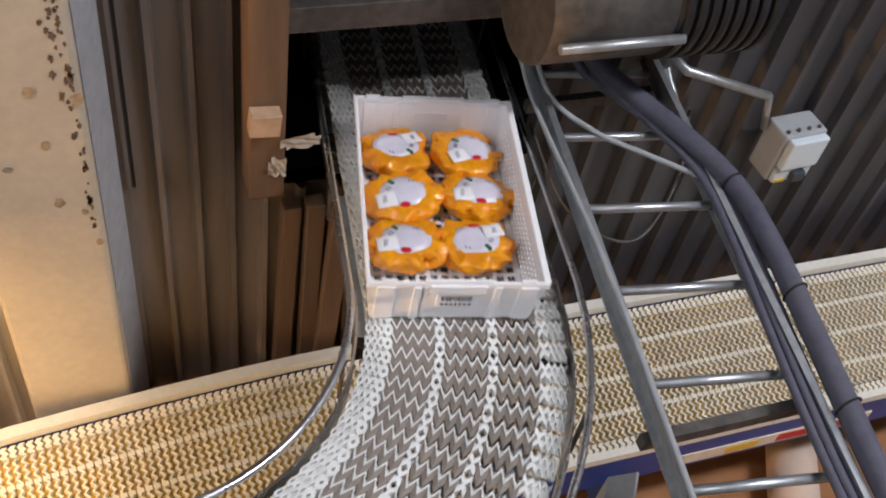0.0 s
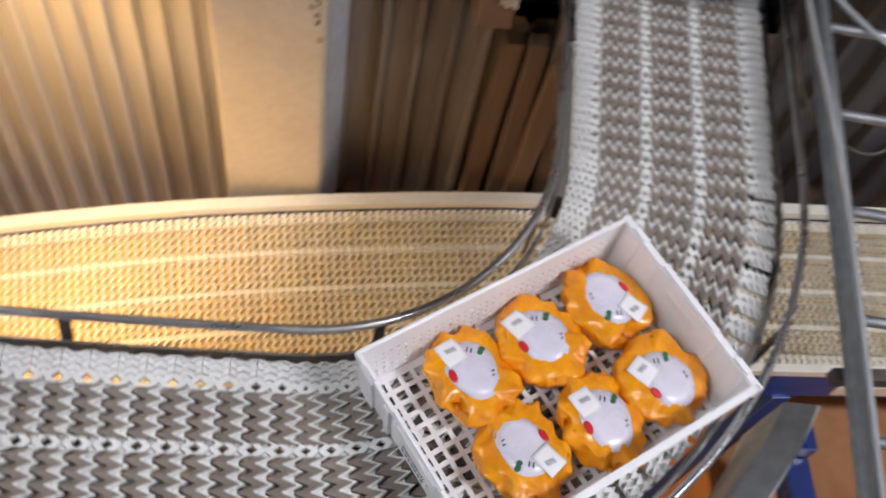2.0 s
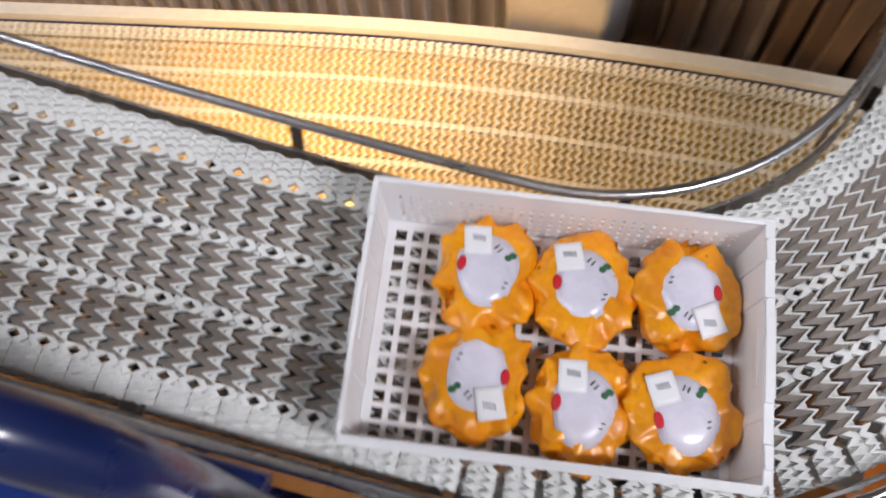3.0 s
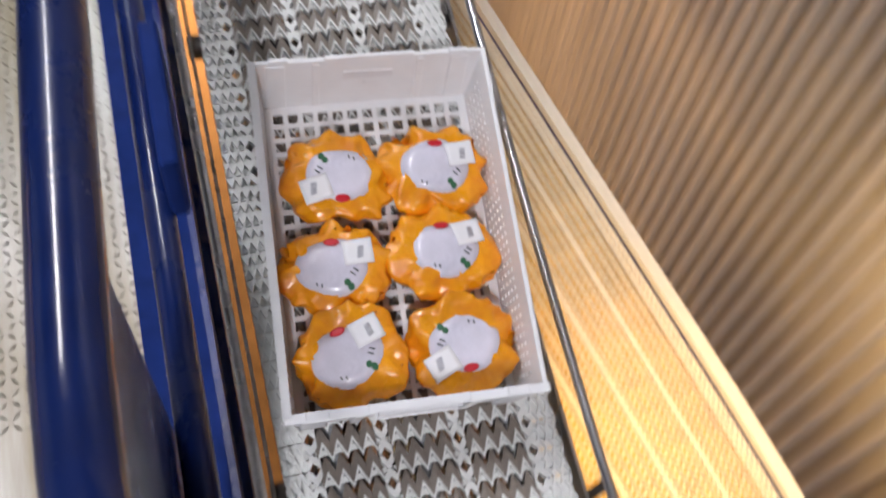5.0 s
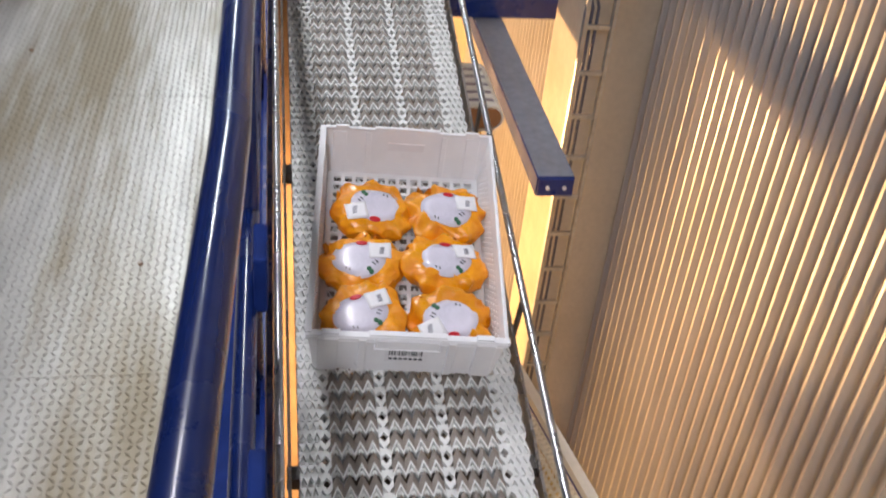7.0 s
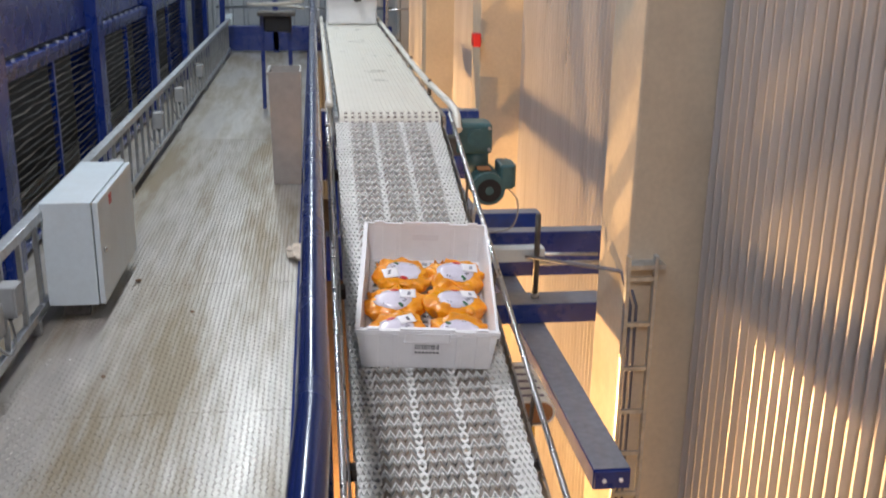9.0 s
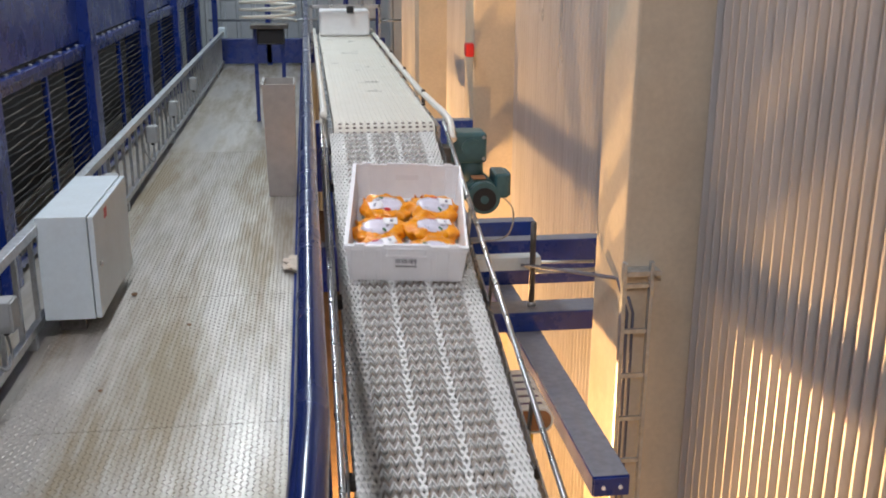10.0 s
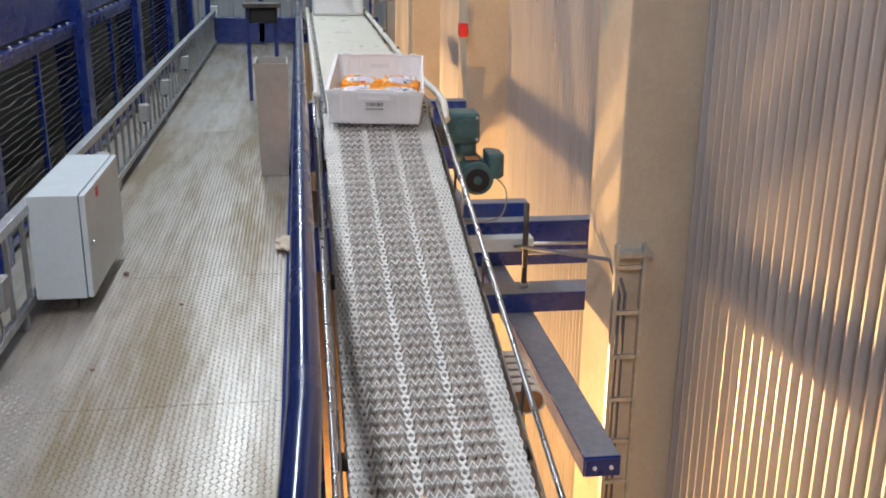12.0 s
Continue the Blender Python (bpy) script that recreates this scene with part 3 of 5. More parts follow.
def crate_body():
    t = 0.0030
    w, l = CW / 2 - 0.019, CL / 2 - 0.019      # foot of the walls, which lean outwards
    lean = 0.014
    out_at = lambda v: lean * v / CH
    # perforated bottom
    xs, ys = [-w], [-l]
    n, k = 13, 20
    for i in range(n):
        a = -w + 0.010 + i * (2 * w - 0.020) / n
        xs += [a + 0.0045, a + (2 * w - 0.020) / n - 0.0045]
    xs.append(w)
    for j in range(k):
        a = -l + 0.010 + j * (2 * l - 0.020) / k
        ys += [a + 0.0045, a + (2 * l - 0.020) / k - 0.0045]
    ys.append(l)
    part("bottom", holed_panel(xs, ys, lambda i, j: i % 2 == 1 and j % 2 == 1, 0.004, lambda u, v, d: Vector((u, v, 0.006 + d))), CRATE, crate)
    # long walls with rows of small square holes
    for sx in (-1, 1):
        us = [-l]
        for j in range(34):
            a = -l + 0.02 + j * (2 * l - 0.04) / 34
            us += [a + 0.0045, a + (2 * l - 0.04) / 34 - 0.0045]
        us.append(l)
        vs = [0.004] + [0.018 + 0.0085 * q for q in range(10)] + [CH - 0.004]
        part("long_wall", holed_panel(us, vs, lambda i, j: i % 2 == 1 and j in (1, 3, 5, 7, 9), t,
                                      lambda u, v, d: Vector((sx * (w + out_at(v) + d), u * (1 + out_at(v) / l), v))), CRATE, crate)
    # plain end walls, ribbed outside and inside, lower in a wide notch over the middle
    for sy in (-1, 1):
        us = [-w, -0.115, -0.105, 0.105, 0.115, w]
        vs = [0.004, 0.05, CH - 0.016, CH - 0.004]
        part("end_wall", holed_panel(us, vs, lambda i, j: False, t,
                                     lambda u, v, d: Vector((u * (1 + out_at(v) / w), sy * (l + out_at(v) + d), v))), CRATE, crate)
        for xx, hw in ((-0.155, 0.020), (-0.088, 0.008), (0.088, 0.008), (0.155, 0.020)):
            bm = bmesh.new()
            vs8 = box(bm, xx - hw, 0, 0.006, xx + hw, 0.0075, CH - 0.012, 0.002)
            for v in vs8:
                v.co = Vector((v.co.x, sy * (l + t + out_at(v.co.z) + v.co.y - 0.001), v.co.z))
            part("rib", bm, CRATE, crate)
            bm = bmesh.new()
            vs8 = box(bm, xx - hw * 0.8, -0.0035, 0.012, xx + hw * 0.8, 0.0, CH - 0.012, 0.0015)
            for v in vs8:
                v.co = Vector((v.co.x, sy * (l + out_at(v.co.z) + v.co.y + 0.0005), v.co.z))
            part("inner_rib", bm, CRATE, crate)
        y_lab = l + t + out_at(CH - 0.05) + 0.004
        part("grip", cbox(-0.062, sy * (y_lab - 0.0022), CH - 0.034, 0.062, sy * (y_lab + 0.007), CH - 0.006, 0.003), CRATE, crate)
        tag = part("end_label", cbox(-0.042, sy * (y_lab - 0.008), CH - 0.085, 0.042, sy * y_lab, CH - 0.038, 0.0), WHITE, crate, "white paper label with dark print bars")
        bm = bmesh.new()
        rnd = random.Random(5)
        xx = -0.034
        while xx < 0.034:
            ww = rnd.uniform(0.001, 0.0032)
            box(bm, xx, sy * y_lab, CH - 0.064, xx + ww, sy * (y_lab + 0.0006), CH - 0.048)
            xx += ww + rnd.uniform(0.0012, 0.003)
        for i in range(7):
            box(bm, -0.034 + i * 0.010, sy * y_lab, CH - 0.078, -0.027 + i * 0.010, sy * (y_lab + 0.0006), CH - 0.072)
        part("print_bars", bm, INK, tag)
    # rim: a thin rounded lip all round, with stacking lugs on the ends
    bm = bmesh.new()
    a, b = CW / 2, CL / 2
    for sx in (-1, 1):
        box(bm, sx * (a - 0.0085), -b + 0.004, CH - 0.007, sx * a, b - 0.004, CH, 0.0025)
        box(bm, sx * (a - 0.0035), -b + 0.004, CH - 0.018, sx * a, b - 0.004, CH - 0.006, 0.001)
    for sy in (-1, 1):
        box(bm, -a, sy * (b - 0.0085), CH - 0.007, a, sy * b, CH, 0.0025)
        box(bm, -a, sy * (b - 0.0035), CH - 0.018, a, sy * b, CH - 0.006, 0.001)
        for xx, hw in ((-0.150, 0.016), (0.150, 0.016), (0.0, 0.075)):
            box(bm, xx - hw, sy * (b - 0.0085), CH - 0.002, xx + hw, sy * (b - 0.001), CH + 0.006, 0.002)
    part("rim", bm, CRATE, crate)
    bm = bmesh.new()
    for sx in (-1, 1):
        box(bm, sx * w, -l, 0.0, sx * (w - 0.012), l, 0.008)
    for sy in (-1, 1):
        box(bm, -w, sy * l, 0.0, w, sy * (l - 0.012), 0.008)
    part("base_rim", bm, CRATE, crate)


crate_body()


def pack(seed):
    """A plump pack in crumpled orange film, with a printed label on top."""
    rnd = random.Random(seed)
    ob = thing("wrapped_pack", "plump pack in shiny crumpled orange film with a white label", "food pack", "orange packs in the crate")
    ax, ay, az = 0.068 + rnd.uniform(-0.003, 0.003), 0.080 + rnd.uniform(-0.003, 0.003), 0.031
    off = Vector((seed * 3.1, seed * 1.7, 0))
    bm = bmesh.new()
    nu, nv = 132, 46

    def surf(u, v):
        # v: 0 bottom .. 1 top
        th = -math.pi / 2 + math.pi * v
        sq = lambda c, e: math.copysign(abs(c) ** e, c)
        rr = sq(math.cos(th), 0.62)
        x, y = ax * rr * sq(math.cos(u), 0.86), ay * rr * sq(math.sin(u), 0.86)
        z = az * sq(math.sin(th), 0.75)
        q = Vector((x, y, z))
        edge = math.exp(-((v - 0.60) / 0.16) ** 2)
        n1 = noise.noise(q * 22 + off)
        n2 = noise.noise(q * 55 + off * 2)
        n3 = 1 - abs(noise.noise(Vector((math.cos(u) * 1.7, math.sin(u) * 1.7, v * 2)) + off)) * 2
        calm = 1 - 0.8 * max(0, min(1, (v - 0.78) / 0.1))
        crease = 1 - abs(noise.noise(q * 26 + off * 3)) * 2.8
        fold = 1 - abs(noise.noise(q * 64 + off * 5)) * 2.8
        skirt = 1 - abs(noise.noise(Vector((math.cos(u) * 1.5, math.sin(u) * 1.5, 3)) + off)) * 3
        d = (0.010 * n1 + 0.0016 * n2 + 0.006 * n3 + 0.006 * crease + 0.0014 * fold) * calm
        q += Vector((x, y, 0)).normalized() * (d + edge * 0.010 * skirt * calm) if rr > 0.02 else Vector()
        q.z += (0.003 * n2 + 0.004 * n1 + 0.003 * crease + 0.0009 * fold) * calm + 0.006 * edge * skirt
        return q + Vector((0, 0, az + 0.003))
    ring = [[bm.verts.new(surf(math.tau * i / nu, j / nv)) for i in range(nu)] for j in range(1, nv)]
    lo, hi = bm.verts.new(surf(0, 0)), bm.verts.new(surf(0, 1))
    for a, b in zip(ring, ring[1:]):
        for i in range(nu):
            bm.faces.new((a[i], a[(i + 1) % nu], b[(i + 1) % nu], b[i]))
    for i in range(nu):
        bm.faces.new((lo, ring[0][(i + 1) % nu], ring[0][i]))
        bm.faces.new((hi, ring[-1][i], ring[-1][(i + 1) % nu]))
    part("film", bm, ORANGE, ob, smooth=True)
    # crumpled film ears at the ends
    for k, (a0, rad) in enumerate(((rnd.uniform(0.5, 1.2), 1.0), (rnd.uniform(2.2, 3.0), 0.8), (rnd.uniform(4.0, 5.4), 0.9))):
        bm = bmesh.new()
        n = 14
        rows = []
        for i in range(n + 1):
            an = a0 + (i / n - 0.5) * 0.95
            row = []
            for j in range(4):
                rr = 0.88 + 0.082 * j * (1 - abs(2 * i / n - 1)) * rad * (1.15 + 0.2 * math.sin(i * 1.1 + seed))
                row.append(bm.verts.new((ax * rr * math.cos(an), ay * rr * math.sin(an),
                                         0.040 + 0.004 * j + 0.012 * math.sin(i * 1.7 + j + seed) * (j / 3))))
            rows.append(row)
        for a, b in zip(rows, rows[1:]):
            for j in range(3):
                bm.faces.new((a[j], a[j + 1], b[j + 1], b[j]))
        r = bmesh.ops.solidify(bm, geom=bm.faces[:], thickness=0.0016)
        part("film_ear", bm, ORANGE, ob, "crumpled end of the film", smooth=True)
    ztop = 2 * az + 0.003

    def patch(name, outline, lift, mat, parent, label="", cap=0.87):
        # a thin sheet that follows the top
        bm = bmesh.new()
        cx = sum(p[0] for p in outline) / len(outline)
        cy = sum(p[1] for p in outline) / len(outline)
        rings = []
        for f in (1.0, 0.66, 0.33):
            row = []
            for px, py in outline:
                x, y = cx + (px - cx) * f, cy + (py - cy) * f
                rr = min(cap, math.hypot(x / ax, y / ay))
                z = az * (1 - rr ** 3.2) ** 0.42 + az + 0.003
                row.append(bm.verts.new((x, y, z + lift)))
            rings.append(row)
        rr = min(0.96, math.hypot(cx / ax, cy / ay))
        mid = bm.verts.new((cx, cy, az * (1 - rr ** 3.2) ** 0.42 + az + 0.003 + lift))
        n = len(outline)
        for a, b in zip(rings, rings[1:]):
            for i in range(n):
                bm.faces.new((a[i], a[(i + 1) % n], b[(i + 1) % n], b[i]))
        for i in range(n):
            bm.faces.new((rings[-1][i], rings[-1][(i + 1) % n], mid))
        g = bmesh.ops.extrude_face_region(bm, geom=bm.faces[:])
        for v in g["geom"]:
            if isinstance(v, bmesh.types.BMVert):
                v.co.z -= 0.0012
        return part(name, bm, mat, parent, label, smooth=True)

    def oval(cx, cy, rx, ry, n=28, wob=0.0):
        return [(cx + rx * math.cos(math.tau * i / n) * (1 + wob * math.sin(3 * math.tau * i / n + seed)), cy + ry * math.sin(math.tau * i / n)) for i in range(n)]

    def quad(cx, cy, w, h, a):
        out = []
        for px, py in ((-w, -h), (0, -h), (w, -h), (w, 0), (w, h), (0, h), (-w, h), (-w, 0)):
            out.append((cx + px * math.cos(a) - py * math.sin(a), cy + px * math.sin(a) + py * math.cos(a)))
        return out
    lab = patch("label", oval(0, -0.003, 0.047, 0.058, 32, 0.08), 0.0034, LABEL, ob, "oval silvery-white label")
    tag = patch("price_tag", quad(-0.024, 0.040, 0.021, 0.024, 0.25 + rnd.uniform(-0.2, 0.2)), 0.0068, WHITE, ob, "white price tag with print bars", 0.76)
    for i in range(6):
        patch("print_bar", quad(-0.032 + i * 0.0034, 0.044, 0.0009, 0.005, 0.25), 0.0077, FADED, tag, "", 0.76)
    patch("red_mark", oval(-0.041, -0.002, 0.0065, 0.0125), 0.0052, REDINK, ob, "small red oval mark")
    patch("green_mark", oval(0.033, 0.028, 0.0062, 0.0052), 0.0052, GREENINK, ob, "small dark green mark")
    patch("green_mark", oval(0.026, 0.022, 0.0055, 0.005), 0.0052, GREENINK, ob)
    for px, py, a in ((0.006, 0.036, 0.9), (0.012, 0.031, 0.9), (0.028, -0.026, 0.2), (0.031, -0.018, 0.1)):
        patch("print_bar", quad(px, py, 0.005 if py > 0 else 0.003, 0.0011, a), 0.0052, INK, ob)
    return ob


PACKS = [  # sideways, forward, turn, tilt
    (-0.074, 0.106, 88, 5, -3), (0.092, 0.109, -96, -3, 5), (-0.092, -0.051, -95, 4, 4), (0.084, -0.046, -88, -5, -3), (-0.083, -0.196, -72, 6, 2), (0.092, -0.196, 98, -2, -5)]
packs = [pack(11 + i) for i in range(6)]

# ---------------------------------------------------------------- lower conveyor
LZ = -0.72


def low_line(y):
    """Middle of the lower belt: straight, then bearing off to the left in two slight bends."""
    soft = lambda u: 0.16 * (math.log1p(math.exp(-abs(u) / 0.16)) + max(u, 0) / 0.16)
    return 1.14 - 0.085 * soft(y + 0.4) - 0.11 * soft(y - 0.5)


# the bed's yellow paints warm light rising through the belt's gaps; brown stains on top
BED = material("stained_warm_light_bed", (0.64, 0.42, 0.08), 0.6, 0, 0.2, 20, 0, 0.5, 3, (0.14, 0.09, 0.05))
low = thing("lower_conveyor", "cream modular belt conveyor on the lower level, lit warm", "conveyor")
YS = [-4.6 + 0.2 * i for i in range(39)]


def low_frames(off, z):
    out = []
    for y in YS:
        t = Vector((low_line(y + 0.1) - low_line(y - 0.1), 0.2, 0)).normalized()
        s = Vector((t.y, -t.x, 0))
        out.append((Vector((low_line(y), y, LZ + z)) + s * off, s, Vector((0, 0, 1))))
    return out


for off, w in ((-0.262, 0.012), (0.275, 0.018)):
    bm = bmesh.new()
    profile_sweep(bm, low_frames(off, 0), [(-w, -0.004), (w, -0.004), (w, 0.028), (-w, 0.028)])
    part("edge_strip", bm, CREAM_BELT, low, "cream plastic edge strip")
    bm = bmesh.new()
    profile_sweep(bm, low_frames(off, 0), [(-0.006, -0.17), (0.006, -0.17), (0.006, -0.006), (-0.006, -0.006)])
    part("side_plate", bm, BLUE_WORN, low, "worn blue side plate")
bm = bmesh.new()
profile_sweep(bm, low_frames(0, 0), [(-0.24, -0.05), (0.24, -0.05), (0.24, -0.0165), (-0.24, -0.0165)])
part("bed", bm, BED, low, "stained belt bed, yellow for the warm light in the gaps")


def low_link():
    bm = bmesh.new()
    for c, w, teeth, amp, half in ((-0.228, 0.02, 2, 0.004, 0.0075), (0.228, 0.02, 2, 0.004, 0.0075), (0, 0.205, 16, 0.0055, 0.0036)):
        n = teeth * 2
        rows = []
        for i in range(n + 1):
            x = c - w + 2 * w * i / n
            yy = amp if i % 2 else -amp
            rows.append([bm.verts.new((x, yy + d, h)) for d, h in ((-half, -0.016), (-half, 0), (half, 0), (half, -0.016))])
        for a, b in zip(rows, rows[1:]):
            for k in range(3):
                bm.faces.new((a[k], a[k + 1], b[k + 1], b[k]))
    for x in (-0.12, 0.0, 0.12):
        box(bm, x - 0.007, -0.0095, -0.016, x + 0.007, 0.0095, -0.0005)
    return bm


lk = part("belt_link", low_link(), LOWBELT, low)
y = -4.5  # rows are closer where the camera passes
first = True
while y < 2.95:
    ob = lk if first else new("belt_link", lk.data)
    first = False
    ob.parent = low
    ob.matrix_basis = pose(low_line(y), y, LZ, 0, 0, math.degrees(math.atan((low_line(y - 0.01) - low_line(y + 0.01)) / 0.02)))
    y += 0.0222 if y > -3.3 else 0.06
sign = thing("warning_strip", "faded sticker strip with red and yellow fields", "sticker", place=pose(0.872, -1.7, LZ - 0.12))
part("backing", cbox(-0.004, -0.55, -0.03, 0.0, 0.25, 0.03), PAPER, sign)
for a, b, mt in ((-0.50, -0.40, RED), (-0.33, -0.18, RED), (-0.10, 0.02, YELLOW)):
    part("colour_field", cbox(-0.006, a, -0.02, -0.004, b, 0.02), mt, sign)
for yy in (-3.6, -1.3, 1.4):
    leg = thing("support_trestle", "blue steel trestle under the lower conveyor", "trestle", "trestles under the lower conveyor", place=pose(low_line(yy), yy, 0))
    for xx in (-0.25, 0.25):
        part("upright", cbox(xx - 0.03, -0.03, -2.65, xx + 0.03, 0.03, LZ - 0.165, 0.004), BLUE_WORN, leg)
    part("crossbar", cbox(-0.22, -0.02, LZ - 0.36, 0.22, 0.02, LZ - 0.30), BLUE_WORN, leg)

# ---------------------------------------------------------------- beside the bend
ladder = thing("cable_ladder", "galvanised cable ladder running level beside the conveyor", "cable tray")


def lad_l(x):
    return -0.858 - 0.135 * (x - 0.28)


for off in (0.0, -0.335):
    pts = [(x, lad_l(x) + off - (0.02 if off else 0), 0.22) for x in (2.2, 1.2, 0.4, -0.15)]
    bm = bmesh.new()
    fr = [(Vector(p), Vector((0.134, 0.991, 0)), Vector((0, 0, 1))) for p in pts]
    profile_sweep(bm, fr, [(-0.002, -0.032), (0.016, -0.032), (0.016, -0.028), (0.002, -0.028), (0.002, 0.028), (0.016, 0.028), (0.016, 0.032), (-0.002, 0.032)])
    part("side_rail", bm, ZINC, ladder)
for x in (1.825, 1.58, 1.335, 1.09, 0.845, 0.603, 0.364, 0.12):
    part("rung", tubed([(x, lad_l(x) - 0.005, 0.205), (x - 0.045, lad_l(x) - 0.335, 0.205)], 0.0115, 8), ZINC, ladder)
for x in (1.5, 0.5):
    part("hanger", cbox(x - 0.012, lad_l(x) - 0.4, 0.15, x + 0.012, lad_l(x) + 0.03, 0.182), DARKSTEEL, ladder)


def cable(pts, r, mat, label="black power cable lying on the ladder"):
    c = thing("cable", label, "cable", "cables on the ladder")
    part("sheath", tubed(smooth_path(pts), r, 10), mat, c)
    return c


main = [(1.62, -1.10, 0.40), (1.537, -1.17, 0.285), (1.414, -1.232, 0.262), (1.23, -1.305, 0.262), (1.06, -1.35, 0.262), (0.877, -1.343, 0.262), (0.577, -1.295, 0.262), (0.286, -1.245, 0.262), (-0.1, -1.20, 0.262)]
cable(main, 0.027, CABLE, "thick dark cable bundle lying on the ladder")
for k, dy in enumerate((0.036, 0.060, 0.080)):
    cable([(x + 0.02 * k, y0 + dy * min(1, 1.75 - x), 0.232 + 0.004 * k + (0.1 if i == 0 else 0)) for i, (x, y0, z) in enumerate(main)], 0.0125 - 0.0015 * k, CABLE)
cable([(1.62, -1.00, 0.36), (1.45, -1.02, 0.25), (1.32, -1.10, 0.226), (1.22, -1.20, 0.226), (1.1, -1.33, 0.226)], 0.007, PLASTIC_GREY, "thin grey cable drooping on to the ladder")
cable([(1.62, -0.98, 0.36), (1.46, -0.965, 0.262), (0.9, -0.925, 0.262), (0.3, -0.85, 0.262), (-0.1, -0.80, 0.262)], 0.006, PLASTIC_GREY, "thin grey cable along the ladder's side rail")
cable([(1.55, -1.05, 0.05), (1.35, -1.12, -0.10), (1.25, -1.3, -0.16), (1.4, -1.5, -0.1), (1.58, -1.6, 0.0)], 0.005, DARKSTEEL, "thin dirty cable hanging below the ladder")
for m0 in ((1.06, -1.35), (0.72, -1.32), (0.43, -1.27)):
    tie = thing("cable_tie", "black band round the cable bundle", "cable tie", "cable ties", place=pose(m0[0], m0[1], 0.262, 0, 0, 8))
    bm = bmesh.new()
    tube(bm, [(0, 0.030 * math.cos(a), 0.030 * math.sin(a)) for a in [math.tau * i / 16 for i in range(17)]], 0.003, 6)
    part("band", bm, RUBBER, tie)

duct = thing("duct_hose", "black ribbed hose and brown duct above the opening", "duct", place=pose(1.42, 0.06, 0.58))
part("duct_body", tubed([(0, -0.93, 0), (0, -1.24, 0)], 0.155, 28), DARKSTEEL, duct, "brown sheet-metal duct")
for i in range(8):
    yy = -1.25 - i * 0.033
    bm = bmesh.new()
    tube(bm, [(0, yy, 0), (0, yy - 0.02, 0)], 0.168, 28)
    part("hose_rib", bm, RUBBER, duct)
part("hose_core", tubed([(0, -1.24, 0), (0, -1.52, 0)], 0.156, 28), RUBBER, duct)
part("strap", tubed([(-0.17, -0.95, -0.02), (-0.17, -1.26, -0.02)], 0.012, 8), ZINC, duct, "bright steel strap bar")
part("wall_stub", cbox(0.0, -1.2, -0.08, 0.2, -1.0, 0.08), DARKSTEEL, duct)

jb = thing("switch_box", "light grey isolator switch box on an angle bracket", "switch", place=pose(1.50, -1.955, -0.115, 0, 0, 4))
part("body", cbox(-0.05, -0.085, -0.10, 0.05, 0.075, 0.085, 0.008), PLASTIC_GREY, jb)
part("cover", cbox(-0.08, -0.075, -0.035, -0.05, 0.065, 0.08, 0.006), CABINET, jb)
part("lower_cover", cbox(-0.068, -0.075, -0.095, -0.05, 0.065, -0.045, 0.004), CABINET, jb)
part("knob", cbox(-0.09, -0.04, -0.085, -0.068, 0.01, -0.05, 0.004), INK, jb, "dark turning knob")
part("yellow_field", cbox(-0.071, 0.02, -0.093, -0.068, 0.06, -0.08), YELLOW, jb)
for i in range(4):
    part("screw_cap", tubed([(-0.03, -0.06 + 0.04 * i, 0.085), (-0.03, -0.06 + 0.04 * i, 0.094)], 0.006, 6), DARKSTEEL, jb)
br = thing("angle_bracket", "welded steel angle bracket fixed to the cladding", "bracket")
part("arm", tubed([(1.58, -1.43, 0.245), (1.50, -1.46, 0.234), (1.50, -1.79, 0.10)], 0.014, 6), ZINC, br)
part("drop", tubed([(1.50, -1.79, 0.10), (1.53, -1.86, -0.06)], 0.012, 6), ZINC, br)
part("stay", tubed([(1.54, -1.42, 0.22), (1.44, -1.50, 0.02), (1.30, -1.56, -0.06)], 0.013, 6), ZINC, br)

post = thing("timber_post", "rough brown timber post beside the conveyor opening", "post")
part("post", cbox(1.46, -0.343, -0.02, 1.565, -0.255, 1.3, 0.006), WOOD, post)
part("head_board", cbox(1.54, -1.25, 0.43, 1.575, -0.345, 0.50, 0.003), DARKSTEEL, post, "dark steel lintel strip")
for (y0, y1, z0, z1, x0, a) in ((-0.53, -0.47, -1.2, -0.02, 1.47, 2), (-0.60, -0.545, -1.1, -0.10, 1.50, -3), (-0.47, -0.42, -1.25, -0.12, 1.50, 0), (-0.40, -0.35, -1.25, -0.14, 1.52, 1), (-0.70, -0.64, -0.9, -0.16, 1.47, -5)):
    st = thing("timber_stud", "split brown timber stud under the conveyor opening", "timber", "studs below the opening", place=pose(x0 + 0.02, (y0 + y1) / 2, (z0 + z1) / 2, a, 0, 0))
    h = (z1 - z0) / 2
    part("stud", cbox(-0.02, (y0 - y1) / 2, -h, 0.03, (y1 - y0) / 2, h, 0.004), WOOD, st)
rail2 = thing("timber_ledge", "dusty timber ledge along the foot of the cladding", "timber", place=pose(1.53, 0, 0))
part("ledge", cbox(-0.05, -0.9, -0.99, 0.03, 0.05, -0.93, 0.004), WOOD, rail2)


